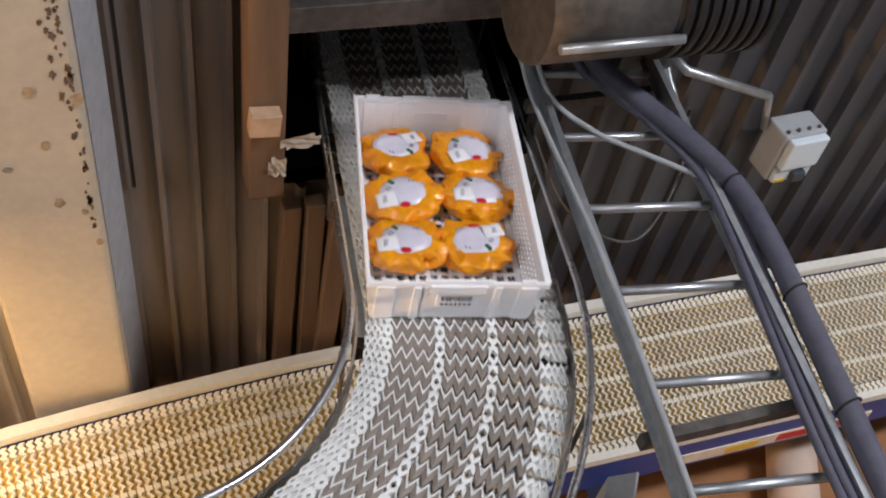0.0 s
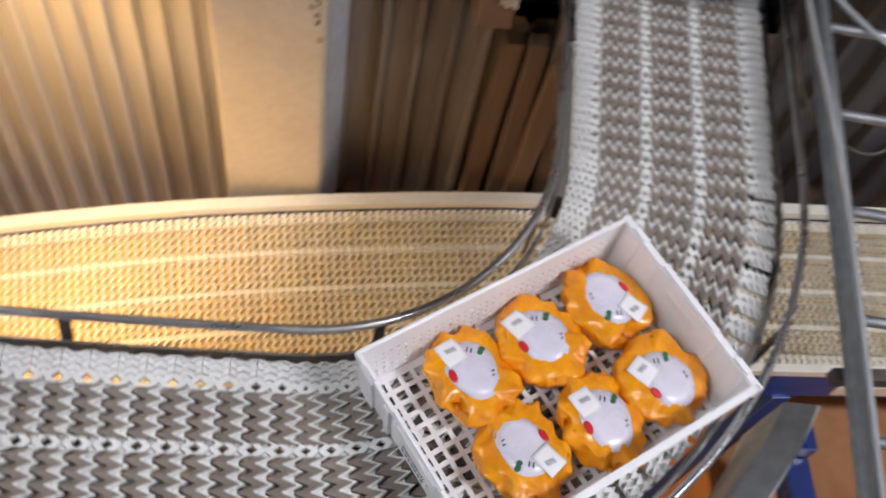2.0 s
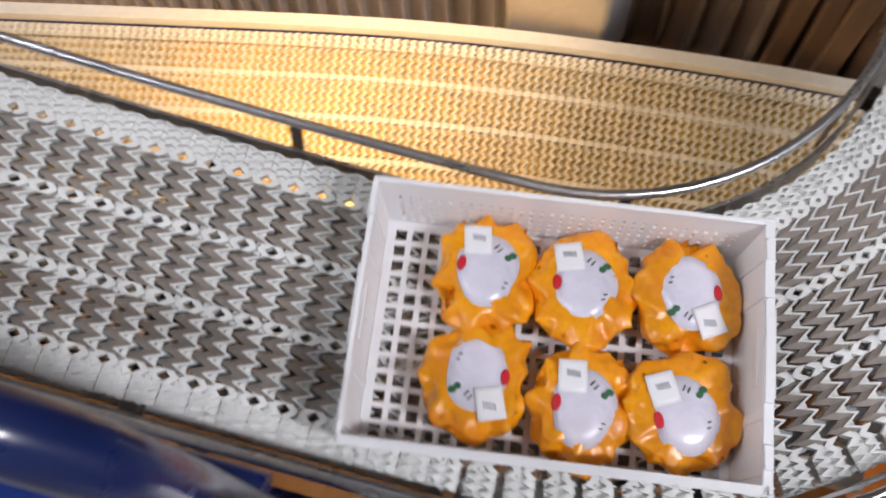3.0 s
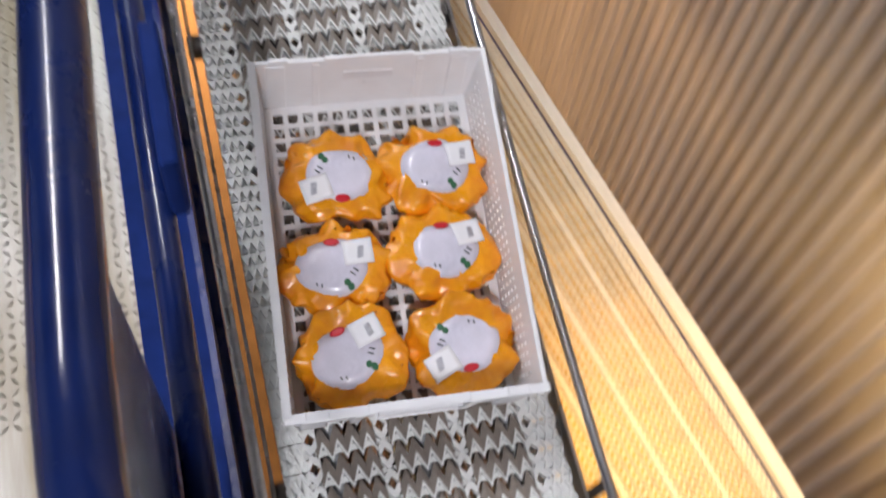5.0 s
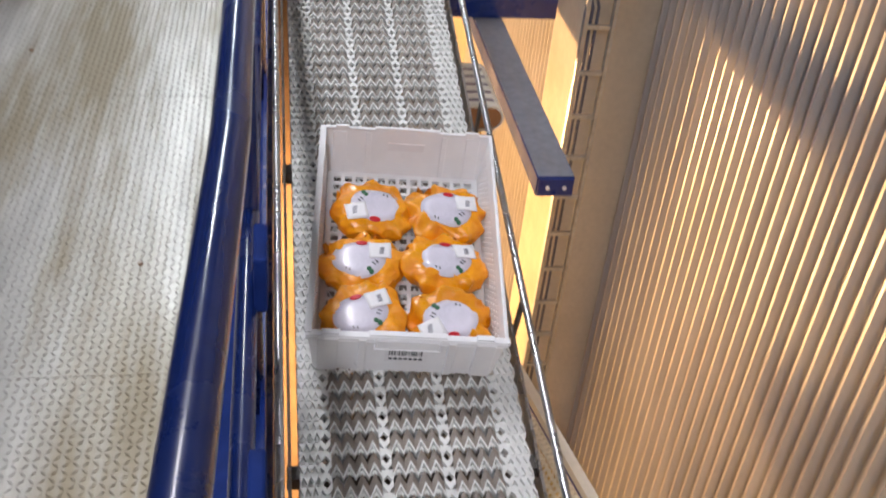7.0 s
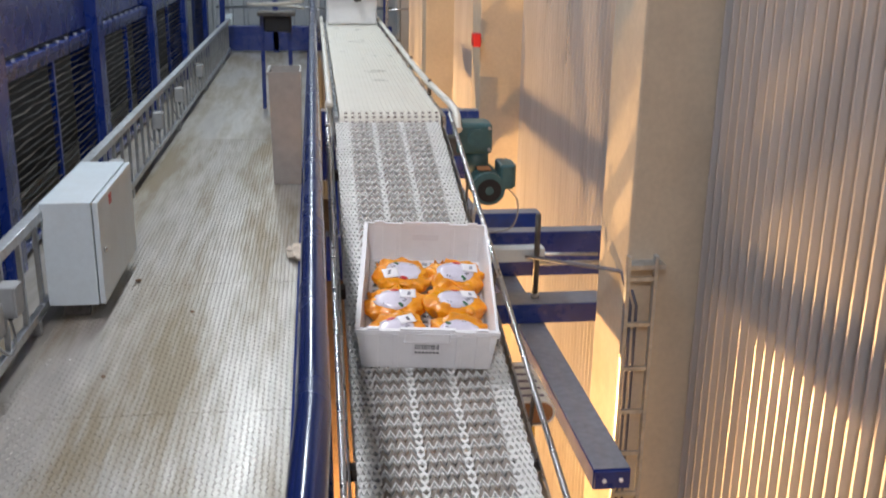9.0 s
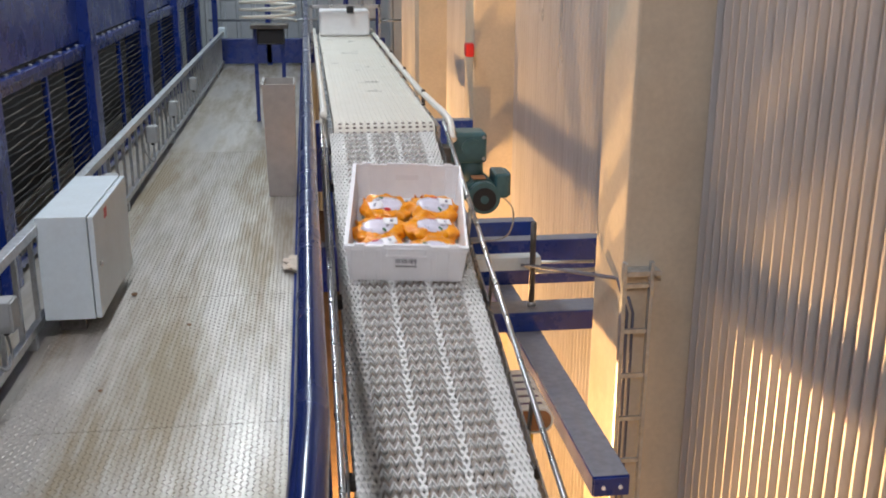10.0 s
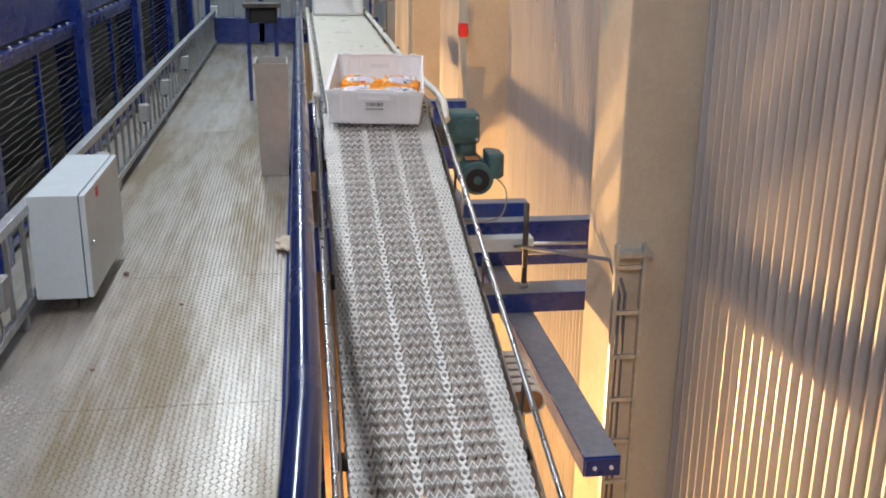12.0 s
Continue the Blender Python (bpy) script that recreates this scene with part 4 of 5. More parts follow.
def scrap(place, w, h, seed, mat=PAPER, label="torn piece of pale paper stuck to the timber"):
    rnd = random.Random(seed)
    ob = thing("paper_scrap", label, "scrap", "paper scraps", place=place)
    bm = bmesh.new()
    n = 6
    g = [[bm.verts.new((rnd.uniform(-0.006, 0.006), -w + 2 * w * i / n + rnd.uniform(-0.15, 0.15) * w / n, -h + 2 * h * j / n + rnd.uniform(-0.3, 0.3) * h / n)) for i in range(n + 1)] for j in range(n + 1)]
    for j in range(n):
        for i in range(n):
            if not (i in (0, n - 1) and j in (0, n - 1) and rnd.random() < 0.7):
                bm.faces.new((g[j][i], g[j][i + 1], g[j + 1][i + 1], g[j + 1][i]))
    bmesh.ops.solidify(bm, geom=bm.faces[:], thickness=0.003)
    part("sheet", bm, mat, ob)


scrap(pose(1.452, -0.378, 0.176, 8, 0, 10), 0.052, 0.020, 3)
scrap(pose(1.452, -0.322, 0.098, 0, 0, -6), 0.022, 0.030, 4)
blk = thing("wood_block", "small pale wooden block nailed to the post", "block", place=pose(1.45, -0.287, 0.263, 5, 0, 0))
part("block", cbox(-0.03, -0.036, -0.032, 0.01, 0.036, 0.032, 0.003), PALEWOOD, blk)
bp = thing("bracket_plate", "blue painted bracket plate bolted to the column", "bracket", place=pose(1.44, 0, 0))
part("plate", cbox(-0.012, 0.246, 0.180, 0.0, 0.36, 0.46, 0.003), BLUE, bp)
part("bolt", tubed([(-0.012, 0.276, 0.222), (-0.022, 0.276, 0.222)], 0.011, 6), ZINC, bp)
conduit = thing("conduit", "thin dark conduit running down beside the column", "pipe")
part("pipe", tubed([(1.56, 0.015, 5.0), (1.56, 0.015, -0.02)], 0.005, 8), RUBBER, conduit)

plate = thing("chute_plate", "bent bare sheet-steel guard outside the bend", "guard plate")
bm = bmesh.new()
fr = []
for i in range(9):
    s = -0.80 + 0.03 * i
    p, f, r, u = line(s)
    fr.append((p - r * (HALF + 0.105), -r, Vector((0, 0, 1))))
profile_sweep(bm, fr, [(0.05, 0.0), (0.054, 0.0), (0.006, -0.05), (0.004, -0.26), (0.0, -0.26), (0.002, -0.05)])
part("sheet", bm, ZINC, plate)

# stores on the lower storey
table = thing("board_stack", "stack of brown board sheets on the lower storey", "board")
part("pallet_block", cbox(-0.3, -3.6, -2.65, 1.15, -1.28, -1.48, 0.01), CARD, table)
part("top_sheet", cbox(0.55, -3.3, -1.478, 0.95, -1.5, -1.47, 0.0), CARD, table, "loose brown sheet on top")
for cx, cy, ang, ln, rr in ((0.90, -2.22, 62, 0.34, 0.095), (0.62, -2.44, 50, 0.34, 0.10), (0.30, -2.10, 25, 0.34, 0.09)):
    roll = thing("paper_roll", "pale pinkish paper roll lying on brown board", "paper roll", "paper rolls", place=pose(cx, cy, -1.47 + rr + 0.003, 0, 0, ang))
    bm = bmesh.new()
    n = 28
    rings = []
    for yy, r0 in ((-ln / 2, 0.02), (-ln / 2, rr - 0.004), (-ln / 2 + 0.004, rr), (ln / 2 - 0.004, rr), (ln / 2, rr - 0.004), (ln / 2, 0.02), (ln / 2 - 0.05, 0.019), (-ln / 2 + 0.05, 0.019)):
        rings.append([bm.verts.new((r0 * math.cos(math.tau * k / n), yy, r0 * math.sin(math.tau * k / n))) for k in range(n)])
    for a, b in zip(rings, rings[1:] + rings[:1]):
        for k in range(n):
            bm.faces.new((a[k], a[(k + 1) % n], b[(k + 1) % n], b[k])).smooth = True
    part("wound_paper", bm, PAPERROLL, roll)
    # solid dark plug, coloured as the shade inside the hollow core
    part("core", tubed([(0, -ln / 2 + 0.002, 0), (0, ln / 2 - 0.002, 0)], 0.018, 12), INK, roll, "dark plug painting the shade of the core hole")
mach = thing("machine", "blue steel machine standing under the lower conveyor", "machine")
part("upright", cbox(0.72, -1.42, -2.65, 0.80, -1.32, -0.95, 0.005), BLUE, mach)
part("cross_member", cbox(0.45, -1.42, -1.12, 0.72, -1.34, -1.02, 0.005), BLUE, mach)

# ---------------------------------------------------------------- along the incline
beam = thing("support_beam", "dusty blue box-section beam ending beside the conveyor", "beam")
part("tube", cbox(0.92, 2.97, -0.075, 1.055, 9.5, 0.0, 0.004), BLUE_MATT, beam)
part("dust", cbox(0.924, 2.975, 0.0005, 1.051, 9.5, 0.0025), GREY_BLUE, beam, "grey dusty top face")
part("end_cap", cbox(0.925, 2.962, -0.071, 1.05, 2.97, -0.004, 0.001), BLUE, beam)
for xx in (0.958, 1.018):
    part("bolt", tubed([(xx, 2.962, -0.037), (xx, 2.956, -0.037)], 0.008, 6), WHITE, beam)
for nm, x0, x1, y0, y1, z0, z1 in (("a", 0.56, 1.50, 4.33, 4.50, 0.004, 0.10), ("b", 0.03, 1.56, 5.02, 5.12, 0.004, 0.25), ("c", 0.58, 1.26, 5.40, 5.50, 0.004, 0.25), ("d", 0.03, 1.20, 7.3, 7.42, 0.3, 0.52)):
    cb = thing("cross_beam", "blue steel cross beam between conveyor and cladding", "beam", "cross beams")
    part("beam", cbox(x0, y0, z0 if nm != "d" else 0.004, x1, y1, z1, 0.004), BLUE_WORN if nm == "c" else BLUE, cb)
    part("dust", cbox(x0 + 0.004, y0 + 0.004, z1 + 0.0005, x1 - 0.004, y1 - 0.004, z1 + 0.0025), GREY_BLUE, cb, "grey dusty top face")
hang = thing("threaded_rod", "steel threaded rod standing on the cross beam", "rod")
part("rod", tubed([(1.02, 4.42, 0.10), (1.02, 4.42, 0.52)], 0.014, 8), DARKSTEEL, hang)
part("nut", tubed([(1.02, 4.42, 0.102), (1.02, 4.42, 0.125)], 0.022, 6), ZINC, hang)
fl = thing("flat_bar", "grey flat steel bar bolted across the conveyor frame", "bar")
part("bar", cbox(0.52, 4.46, 0.27, 1.07, 4.54, 0.335, 0.004), CABINET, fl)
part("tie_rod", tubed([(1.04, 4.50, 0.25), (1.36, 4.52, 0.24)], 0.012, 8), ZINC, fl)
part("tie_rod", tubed([(1.06, 4.52, 0.29), (1.36, 4.56, 0.27)], 0.008, 8), ZINC, fl)
for xx in (0.54, 0.30):
    part("upright", cbox(xx - 0.02, 4.36, 0.1, xx + 0.02, 4.40, 0.85, 0.003), ZINC, fl)

vl = thing("wall_cable_ladder", "narrow galvanised cable ladder fixed upright to the column", "cable tray")
for xx in (1.245, 1.36):
    part("side_rail", cbox(xx - 0.008, 3.715, -2.65, xx + 0.008, 3.745, 0.53, 0.002), ZINC, vl)
for i in range(15):
    part("rung", cbox(1.25, 3.722, 0.42 - 0.2 * i, 1.355, 3.736, 0.438 - 0.2 * i), ZINC, vl)
part("top_bracket", cbox(1.255, 3.72, 0.47, 1.40, 3.80, 0.49), ZINC, vl)
for k, xx in enumerate((1.275, 1.30)):
    part("cable", tubed([(xx, 3.755, -2.6), (xx, 3.755, 0.3), (xx - 0.02, 3.85, 0.42), (xx - 0.3, 4.45, 0.30)], 0.007, 6), CABLE, vl)

slat = thing("slat_conveyor", "cream slat conveyor with a rounded end passing underneath", "conveyor", place=pose(-0.01, 2.86, 0.285))
bm = bmesh.new()
RH = 0.038
outer = [(0.10, -RH), (0.71, -RH)] + [(0.71 + RH * math.cos(a), RH * math.sin(a)) for a in [radians(-75 + 15 * i) for i in range(11)]] + [(0.71, RH), (0.10, RH)]


def stadium(bm, pts, y0, y1):
    lo, hi = [bm.verts.new((x, y0, z)) for x, z in pts], [bm.verts.new((x, y1, z)) for x, z in pts]
    bm.faces.new(lo)
    bm.faces.new(hi[::-1])
    for i in range(len(pts)):
        j = (i + 1) % len(pts)
        bm.faces.new((lo[i], lo[j], hi[j], hi[i]))


stadium(bm, outer, 0.006, 0.31)
part("body", bm, CARD, slat, "brown inner panel of the conveyor end")
# pale belt strips with dark gaps between, running round the end
for i in range(6):
    y0 = 0.004 + 0.055 * i
    bm = bmesh.new()
    grown = [(0.10, -RH - 0.007), (0.71, -RH - 0.007)] + [(0.71 + (RH + 0.007) * math.cos(a), (RH + 0.007) * math.sin(a)) for a in [radians(-75 + 15 * k) for k in range(11)]] + [(0.71, RH + 0.007), (0.10, RH + 0.007)]
    w = 0.030
    inner, wide = [], []
    for (x, z), (x2, z2) in zip(outer, grown):
        inner.append((bm.verts.new((x, y0 - 0.004, z)), bm.verts.new((x, y0 + w, z))))
        wide.append((bm.verts.new((x2, y0 - 0.004, z2)), bm.verts.new((x2, y0 + w, z2))))
    for k in range(len(outer) - 1):
        bm.faces.new((wide[k][0], wide[k + 1][0], wide[k + 1][1], wide[k][1]))
        bm.faces.new((wide[k][0], inner[k][0], inner[k + 1][0], wide[k + 1][0]))
        bm.faces.new((wide[k][1], wide[k + 1][1], inner[k + 1][1], inner[k][1]))
    part("belt_strip", bm, CREAM_BELT, slat)
for i in range(5):
    part("slat", cbox(0.12, 0.035 + 0.055 * i, RH, 0.725, 0.054 + 0.055 * i, RH + 0.004), PURPLE, slat)
part("lamp_lens", cbox(0.655, 0.0, -0.10, 0.69, 0.04, -0.046, 0.005), YELLOW, slat, "small yellow cap")
part("leg", cbox(0.40, 0.10, -2.95, 0.46, 0.16, -0.036), BLUE_WORN, slat)

motor = thing("gear_motor", "green painted electric gear motor beside the conveyor top", "motor", place=pose(0.70, 4.30, 0.815))
part("gearbox", cbox(-0.10, -0.05, 0.03, 0.06, 0.10, 0.165, 0.015), GREEN, motor)
part("gearbox_neck", tubed([(0.0, 0.02, -0.06), (0.0, 0.02, 0.04)], 0.055, 16), GREEN, motor)
part("motor_body", tubed([(0.03, 0.08, -0.10), (0.03, -0.13, -0.10)], 0.066, 24), GREEN, motor)
for i in range(8):
    part("cooling_fin", tubed([(0.03, 0.06 - i * 0.02, -0.10), (0.03, 0.053 - i * 0.02, -0.10)], 0.073, 24), GREEN, motor)
part("fan_cowl", tubed([(0.03, -0.13, -0.10), (0.03, -0.175, -0.10)], 0.070, 24), GREEN, motor)
part("fan_grille", tubed([(0.03, -0.175, -0.104), (0.03, -0.179, -0.104)], 0.052, 24), RUBBER, motor, "dark round fan grille")
part("name_plate", cbox(-0.01, -0.11, -0.030, 0.05, -0.03, -0.027), CARD, motor, "dull metal name plate")
part("gearbox_cover", tubed([(-0.01, -0.05, 0.10), (-0.01, -0.062, 0.10)], 0.042, 20), GREEN, motor)
for bx in (-0.08, 0.045):
    for bz in (0.05, 0.145):
        part("bolt", tubed([(bx, -0.05, bz), (bx, -0.056, bz)], 0.008, 6), ZINC, motor)
part("fan_cap", tubed([(0.03, -0.179, -0.104), (0.03, -0.184, -0.104)], 0.018, 16), GREEN, motor)
part("terminal_box", cbox(0.09, -0.10, -0.12, 0.155, 0.06, -0.01, 0.012), GREEN, motor)
part("lid", cbox(0.155, -0.075, -0.115, 0.165, 0.055, -0.015, 0.004), GREEN, motor)
part("mount", cbox(-0.18, -0.04, 0.02, -0.08, 0.06, 0.10, 0.004), DARKSTEEL, motor)
part("supply_cable", tubed(smooth_path([(0.13, -0.02, -0.12), (0.19, -0.02, -0.20), (0.17, 0.0, -0.32), (0.06, 0.05, -0.36), (-0.06, 0.08, -0.38)]), 0.004, 8), PLASTIC_GREY, motor, "thin grey cable loop")
part("drain_pipe", tubed([(0.0, 0.0, -0.16), (-0.02, 0.0, -0.40)], 0.009, 8), ZINC, motor)

top = thing("level_conveyor", "level cream plastic belt conveyor taking over at the top", "conveyor")
TZ = 1.02
bm = bmesh.new()
nose = [(4.285 + 0.055 - 0.055 * math.cos(a), TZ - 0.055 + 0.055 * math.sin(a)) for a in [radians(-60 + 15 * i) for i in range(11)]]
shape = nose + [(9.2, TZ), (9.2, TZ - 0.11), (4.34, TZ - 0.11)]
lo = [bm.verts.new((0.095, y, z)) for y, z in shape]
hi = [bm.verts.new((0.535, y, z)) for y, z in shape]
bm.faces.new(lo)
bm.faces.new(hi[::-1])
for i in range(len(shape)):
    j = (i + 1) % len(shape)
    bm.faces.new((lo[i], lo[j], hi[j], hi[i]))
part("belt", bm, CREAM_BELT, top)
for i in range(21):
    x = 0.106 + i * 0.0209
    part("belt_rib", cbox(x - 0.0035, 4.34, TZ, x + 0.0035, 9.2, TZ + 0.004), CREAM_BELT, top)
for k in range(3):
    for i in range(14):
        a = radians(20 + 24 * k)
        yy, zz = 4.34 - 0.0555 * math.cos(a), TZ - 0.055 + 0.0555 * math.sin(a)
        part("nose_pin", cbox(0.115 + i * 0.0305, yy - 0.003, zz - 0.004, 0.128 + i * 0.0305, yy + 0.003, zz + 0.004), GRIP, top)
for x0, x1 in ((0.07, 0.088), (0.542, 0.56)):
    part("side_plate", cbox(x0, 4.30, TZ - 0.16, x1, 9.2, TZ - 0.015), STEEL, top)
for pts in ([(0.60, 4.20, 0.96), (0.60, 4.33, 1.03), (0.575, 4.8, 1.045), (0.56, 5.6, 1.045), (0.56, 9.2, 1.045)], [(0.055, 4.42, 0.90), (0.05, 4.50, 1.03), (0.055, 4.8, 1.045), (0.055, 9.2, 1.045)]):
    part("guide_tube", tubed(smooth_path(pts), 0.016, 10), CREAM_BELT, top, "bent white plastic guide tube")
for yy, z0 in ((5.07, 0.2525), (7.36, 0.5225)):
    for xx in (0.08, 0.55):
        part("leg", cbox(xx - 0.02, yy - 0.02, z0, xx + 0.02, yy + 0.02, TZ - 0.155), BLUE_WORN, top)
for yy in (5.0, 6.0, 7.0, 8.0):
    part("guide_bracket", cbox(0.556, yy - 0.015, TZ - 0.05, 0.572, yy + 0.015, TZ + 0.05), DARKSTEEL, top)

gate = thing("end_guard", "white plastic hood over the far end of the belt", "guard")
part("hood", cbox(0.10, 8.75, TZ + 0.0045, 0.53, 9.15, TZ + 0.22, 0.02), CRATE, gate)
part("crossbar", cbox(0.02, 8.70, TZ + 0.24, 0.62, 8.74, TZ + 0.27, 0.003), STEEL, gate)
for xx in (0.02, 0.60):
    part("upright", cbox(xx, 8.70, TZ - 0.14, xx + 0.02, 8.74, TZ + 0.27), STEEL, gate)
part("sensor", cbox(0.33, 8.67, TZ + 0.2, 0.39, 8.70, TZ + 0.26, 0.008), RUBBER, gate)
part("arm", tubed([(0.62, 8.72, TZ + 0.13), (0.80, 8.72, TZ + 0.14)], 0.010, 8), STEEL, gate)

# ---------------------------------------------------------------- walkway side
bn = thing("waste_bin", "tall grey plastic bin standing against the handrail", "bin", place=pose(-0.225, 7.40, 0))
bm = holed_panel([-0.115, -0.105, 0.105, 0.115], [-0.2, -0.19, 0.19, 0.2], lambda i, j: i == 1 and j == 1, 0.82, lambda u, v, w: Vector((u * (0.86 + 0.14 * w / 0.82), v * (0.86 + 0.14 * w / 0.82), w)))
part("shell", bm, BIN, bn)
part("bottom", cbox(-0.088, -0.16, 0.0, 0.088, 0.16, 0.02), BIN, bn)
part("rim", cbox(-0.125, -0.21, 0.80, -0.112, 0.21, 0.825), BIN, bn)
part("contents", cbox(-0.1, -0.17, 0.55, 0.1, 0.17, 0.6, 0.02), PAPER, bn)

cab = thing("control_cabinet", "pale grey metal control cabinet with a closed door", "cabinet", place=pose(0, 0, 0))
part("body", cbox(-1.262, 4.55, 0.08, -1.035, 5.42, 0.577, 0.004), CABINET, cab)
door = part("door", cbox(-1.031, 4.555, 0.083, -1.005, 5.415, 0.574, 0.004), CABINET, cab)
part("lock", tubed([(-1.005, 4.62, 0.33), (-0.99, 4.62, 0.33)], 0.012, 10), STEEL, door)
part("warning_mark", cbox(-1.0045, 4.80, 0.50, -1.003, 4.86, 0.55), RED, door, "small red warning mark")
for yy in (4.65, 5.3):
    part("foot", cbox(-1.22, yy - 0.02, 0.0, -1.10, yy + 0.02, 0.08), DARKSTEEL, cab)

tray = thing("edge_cable_ladder", "galvanised cable ladder standing on edge along the walkway", "cable tray")
for z0, z1, w in ((0.50, 0.545, 0.05), (0.06, 0.10, 0.03)):
    part("side_rail", cbox(-1.30, 2.0, z0, -1.30 + w, 15.6, z1, 0.003), ZINC, tray)
yy = 2.1
while yy < 15.5:
    part("rung", cbox(-1.295, yy - 0.012, 0.10, -1.275, yy + 0.012, 0.50), ZINC, tray)
    yy += 0.27
for yy in (2.6, 4.4, 6.9, 9.4, 11.9, 14.4):
    part("foot", cbox(-1.31, yy - 0.02, 0.0, -1.265, yy + 0.02, 0.06), ZINC, tray)
part("end_box", cbox(-1.33, 15.5, 0.44, -1.22, 15.66, 0.60, 0.01), CABINET, tray)
for yy in (3.62, 3.88, 5.85, 6.15, 7.9, 9.2, 10.9):
    sb = thing("junction_box", "small grey junction box with cables on the tray", "junction box", "boxes on the tray", place=pose(-1.24, yy, 0.36))
    part("body", cbox(-0.035, -0.05, -0.065, 0.045, 0.05, 0.065, 0.006), PLASTIC_GREY, sb)
    part("lid", cbox(0.045, -0.048, -0.062, 0.055, 0.048, 0.062, 0.004), PLASTIC_GREY, sb)
    part("gland", tubed([(0.01, 0.0, -0.065), (0.01, 0.0, -0.085)], 0.012, 8), RUBBER, sb)
    part("lead", tubed(smooth_path([(0.01, 0, -0.08), (0.03, -0.03, -0.16), (0.02, -0.09, -0.2), (-0.03, -0.12, -0.12), (-0.05, -0.13, 0.0)]), 0.006, 8), PLASTIC_GREY, sb)

XF = -1.62
fence = thing("machine_guard", "glossy blue machine guard with black rod grilles", "machine guard")
POSTS = (3.0, 5.25, 7.75, 10.35, 12.9, 15.4)
for yy in POSTS:
    part("post", cbox(XF - 0.16, yy - 0.11, 0.0, XF + 0.05, yy + 0.11, 3.0, 0.006), BLUE, fence)
for a, b in zip(POSTS, POSTS[1:]):
    y0, y1 = a + 0.11, b - 0.11
    part("upper_panel", cbox(XF - 0.06, y0, 1.10, XF - 0.03, y1, 1.62, 0.003), BLUE, fence)
    part("cap_rail", cbox(XF - 0.07, y0, 1.03, XF + 0.01, y1, 1.07, 0.004), BLUE, fence)
    for z0 in (0.03, 0.98):
        part("frame_rail", cbox(XF - 0.03, y0, z0, XF, y1, z0 + 0.045, 0.003), BLUE, fence)
    mid = (y0 + y1) / 2
    for yy in (y0, mid - 0.02, y1 - 0.04):
        part("stile", cbox(XF - 0.032, yy, 0.075, XF + 0.002, yy + 0.04, 0.98, 0.003), BLUE, fence)
    for k in range(21):
        z = 0.10 + 0.0425 * k
        n = 10 if a < 8 else 2
        pts = [(XF - 0.012 + 0.005 * math.sin(3.1 * k + 1.7 * i), y0 + (y1 - y0) * i / n, z + (0.006 * math.sin(2.3 * k + 2.9 * i) if a < 8 else 0)) for i in range(n + 1)]
        part("rod", tubed(pts, 0.0042, 6), RUBBER if k % 2 else DARKSTEEL, fence)
    for k in range(int((y1 - y0) / 0.25)):
        part("bolt", tubed([(XF - 0.02, y0 + 0.12 + 0.25 * k, 1.07), (XF - 0.02, y0 + 0.12 + 0.25 * k, 1.085)], 0.012, 6), ZINC, fence)
# near-black block in place of the shade behind the grilles
part("dark_interior", cbox(XF - 1.6, 2.9, 0.0, XF - 0.45, 15.5, 2.9), BLACK, fence, "near-black block standing in for the machine's unlit inside")
part("upper_mesh", cbox(XF - 0.05, 2.9, 1.66, XF - 0.04, 15.4, 1.70), ZINC, fence)

bar = thing("end_barrier", "blue guard barrier across the end of the walkway", "barrier")
part("lower_beam", cbox(-1.5, 15.9, 0.02, 1.2, 16.05, 0.40, 0.01), BLUE, bar)
part("upper_rail", tubed([(-1.5, 15.95, 1.0), (0.0, 15.95, 1.0)], 0.03, 12), ZINC, bar)
for xx in (-1.4, -0.6, 0.6, 1.1):
    part("post", cbox(xx - 0.04, 15.9, 0.0, xx + 0.04, 15.98, 1.0), BLUE, bar)
part("mid_rail", tubed([(-1.5, 15.95, 0.68), (1.2, 15.95, 0.68)], 0.02, 12), ZINC, bar)

stand = thing("hose_reel", "blue steel stand with a coiled pale hose on top", "hose reel", place=pose(-0.40, 10.6, 0))
for xx in (-0.14, 0.14):
    part("leg", cbox(xx - 0.02, -0.02, 0.0, xx + 0.02, 0.02, 0.98), BLUE, stand)
part("shelf", cbox(-0.18, -0.15, 0.96, 0.2, 0.15, 1.0, 0.004), DARKSTEEL, stand)
part("motor_block", cbox(-0.12, -0.1, 0.80, 0.16, 0.1, 0.955, 0.02), RUBBER, stand)
bm = bmesh.new()
tube(bm, [(0.28 * math.cos(a), 0.2 * math.sin(a), 1.03 + 0.012 * a) for a in [0.3 * i for i in range(64)]], 0.016, 8)
part("hose", bm, CREAM_BELT, stand, "coiled pale hose", smooth=True)

rb = thing("alarm_box", "small red call box fixed to a column", "alarm", place=pose(1.20, 7.50, 1.02))
part("box", cbox(-0.03, -0.03, -0.05, 0.03, 0.08, 0.05, 0.01), RED, rb)
lf = thing("crumpled_paper", "crumpled white paper on the walkway by the handrail", "litter", place=pose(-0.10, 5.45, 0.0))
bm = bmesh.new()
bmesh.ops.create_icosphere(bm, subdivisions=3, radius=1)
for v in bm.verts:
    q = v.co.copy()
    v.co = Vector((q.x * 0.08, q.y * 0.10, max(-0.03, q.z * 0.035))) * (1 + 0.55 * noise.noise(q * 2.4))
    v.co.z += 0.032
part("paper", bm, PAPER, lf)
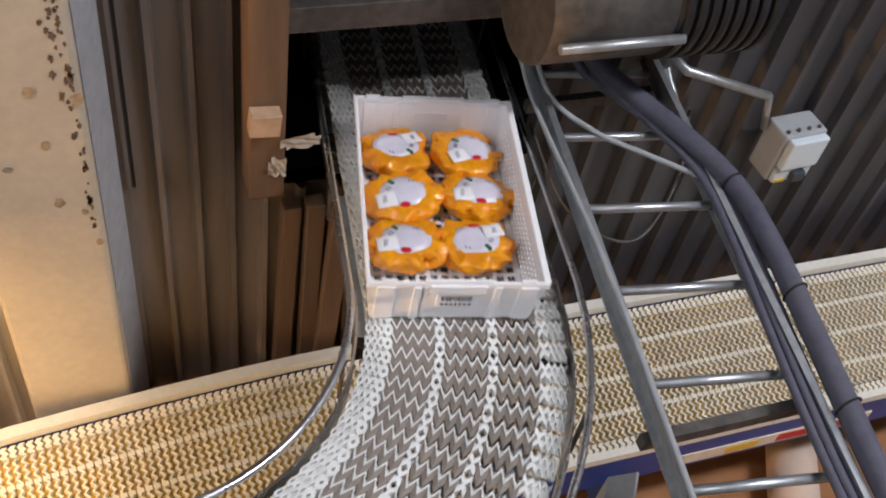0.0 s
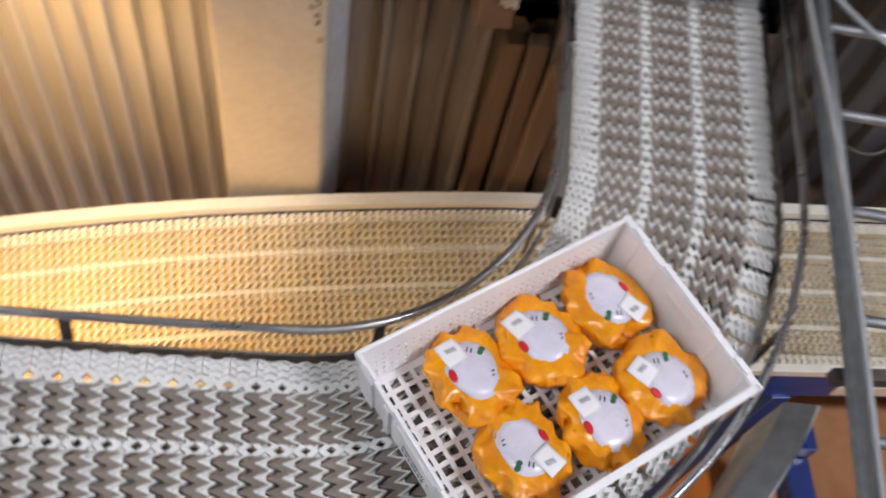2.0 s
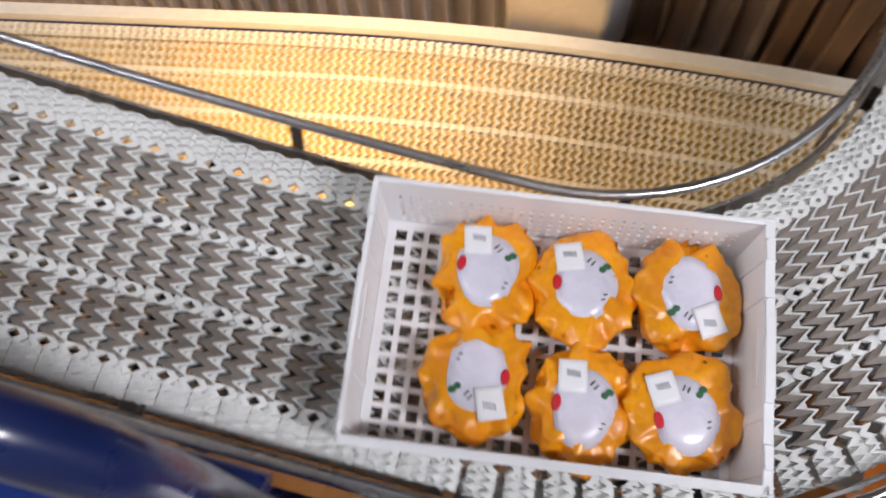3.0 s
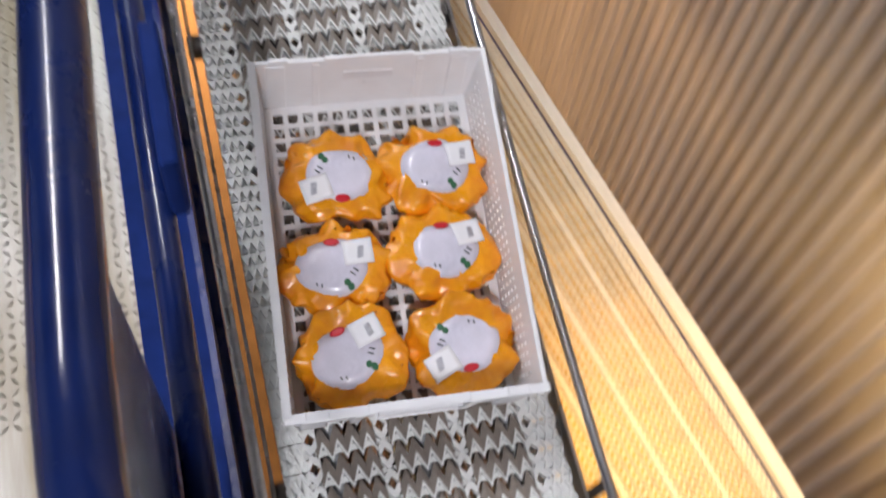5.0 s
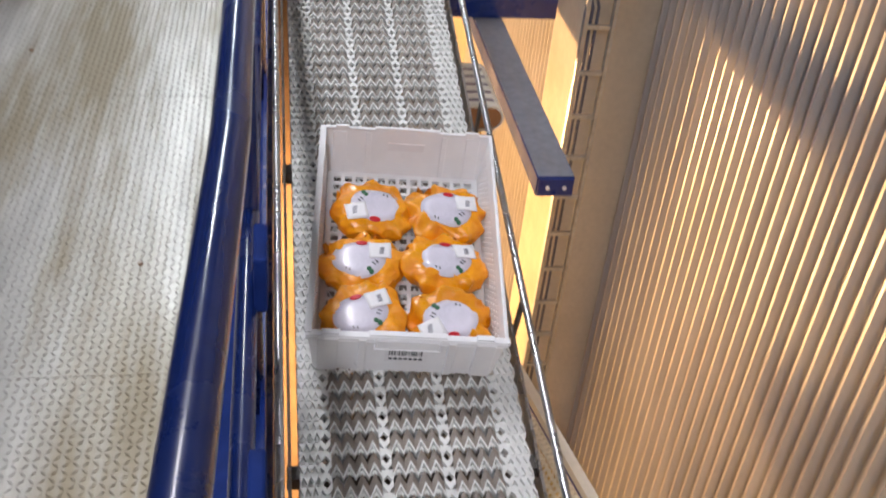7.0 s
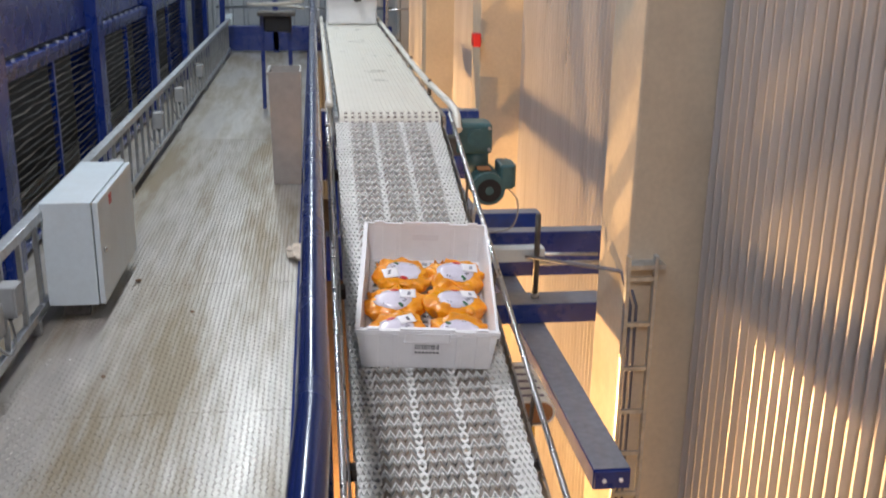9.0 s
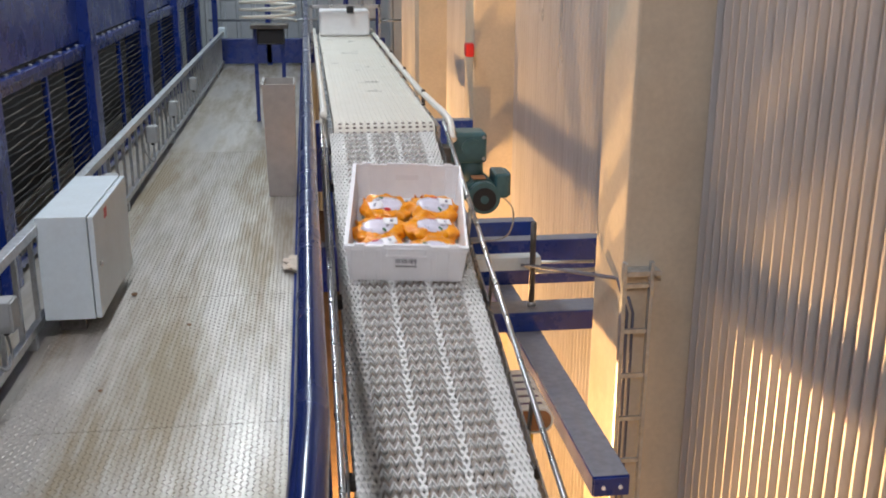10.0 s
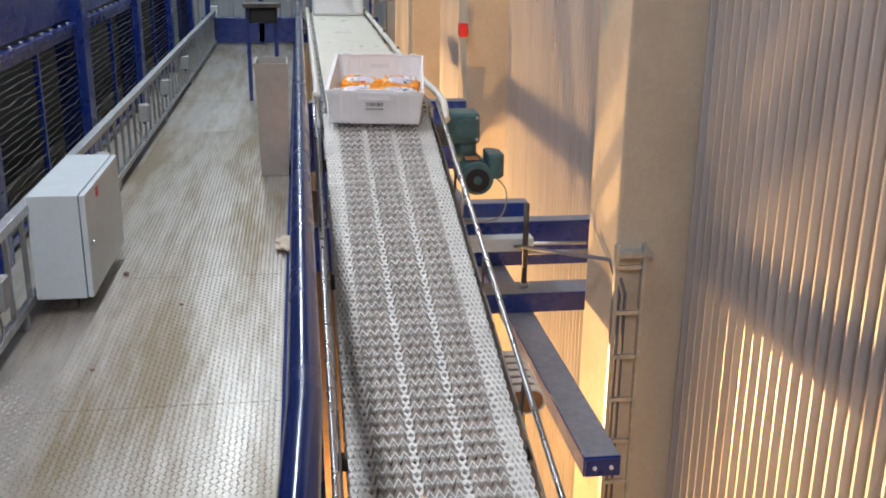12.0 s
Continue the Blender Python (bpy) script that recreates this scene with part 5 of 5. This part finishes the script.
for lx, ly, sz in ((-0.95, 5.1, 0.018), (-0.62, 4.62, 0.012), (-0.90, 3.9, 0.01), (-0.35, 2.5, 0.008)):
    cr = thing("dirt_crumb", "dark crumb of dirt lying on the tread plate", "dirt", "crumbs on the walkway", place=pose(lx, ly, 0.001))
    bm = bmesh.new()
    bmesh.ops.create_icosphere(bm, subdivisions=2, radius=sz)
    for v in bm.verts:
        v.co *= 1 + 0.5 * noise.noise(v.co * 90)
        v.co.z = v.co.z * 0.4 + sz * 0.4
    part("crumb", bm, WOOD, cr)

# ---------------------------------------------------------------- what moves


def support(s):
    """Height on which the crate's bottom rests: the incline, then the nose of the level belt."""
    return TZ + 0.004 if s + CY > 4.30 else line(s)[0].z


def crate_pose(t):
    a = run(t)
    p, f, r, u = line(a)
    z0, z1 = support(a - 0.28), support(a + 0.28)
    f.z = 0
    f = Vector((f.x, f.y, (z1 - z0) / 0.56)).normalized()
    u = r.cross(f)
    m = Matrix((r, f, u)).transposed().to_4x4()
    # lifted so that no point of the support stands above the bottom
    lift = max(support(a + d) - (z0 + (z1 - z0) * (d + 0.28) / 0.56) for d in [0.04 * k for k in range(-7, 8)])
    m.translation = Vector((p.x, p.y, (z0 + z1) / 2 + max(0.0, lift))) + r * 0.015 + u * 0.001
    skew = float(np.interp(t, (0, 1.0, 2.0, 2.8, 3.2, 4.8, 6.0, 8.5, 12.0), (-4.8, -6.7, -6, 0.6, 1.5, -5.0, -5.0, -5.2, -6.5)))
    return m @ pose(0, 0, 0, 0, 0, skew)


def motions():
    ts = [i * 0.2 for i in range(61)]
    walk(crate, [(t, crate_pose(t)) for t in ts])
    for ob, (x, y, a, rx, ry) in zip(packs, PACKS):
        local = pose(x, y + 0.008, 0.0125, rx, ry, a)
        walk(ob, [(t, crate_pose(t) @ local) for t in ts])
    s_now = [float(np.interp(run(t), SAMPLES, ARC) - np.interp(run(0), SAMPLES, ARC)) for t in ts]
    for i, ob in enumerate(link_obs):
        walk(ob, [(t, on_loop(i * PITCH + d)) for t, d in zip(ts, s_now)])


motions()
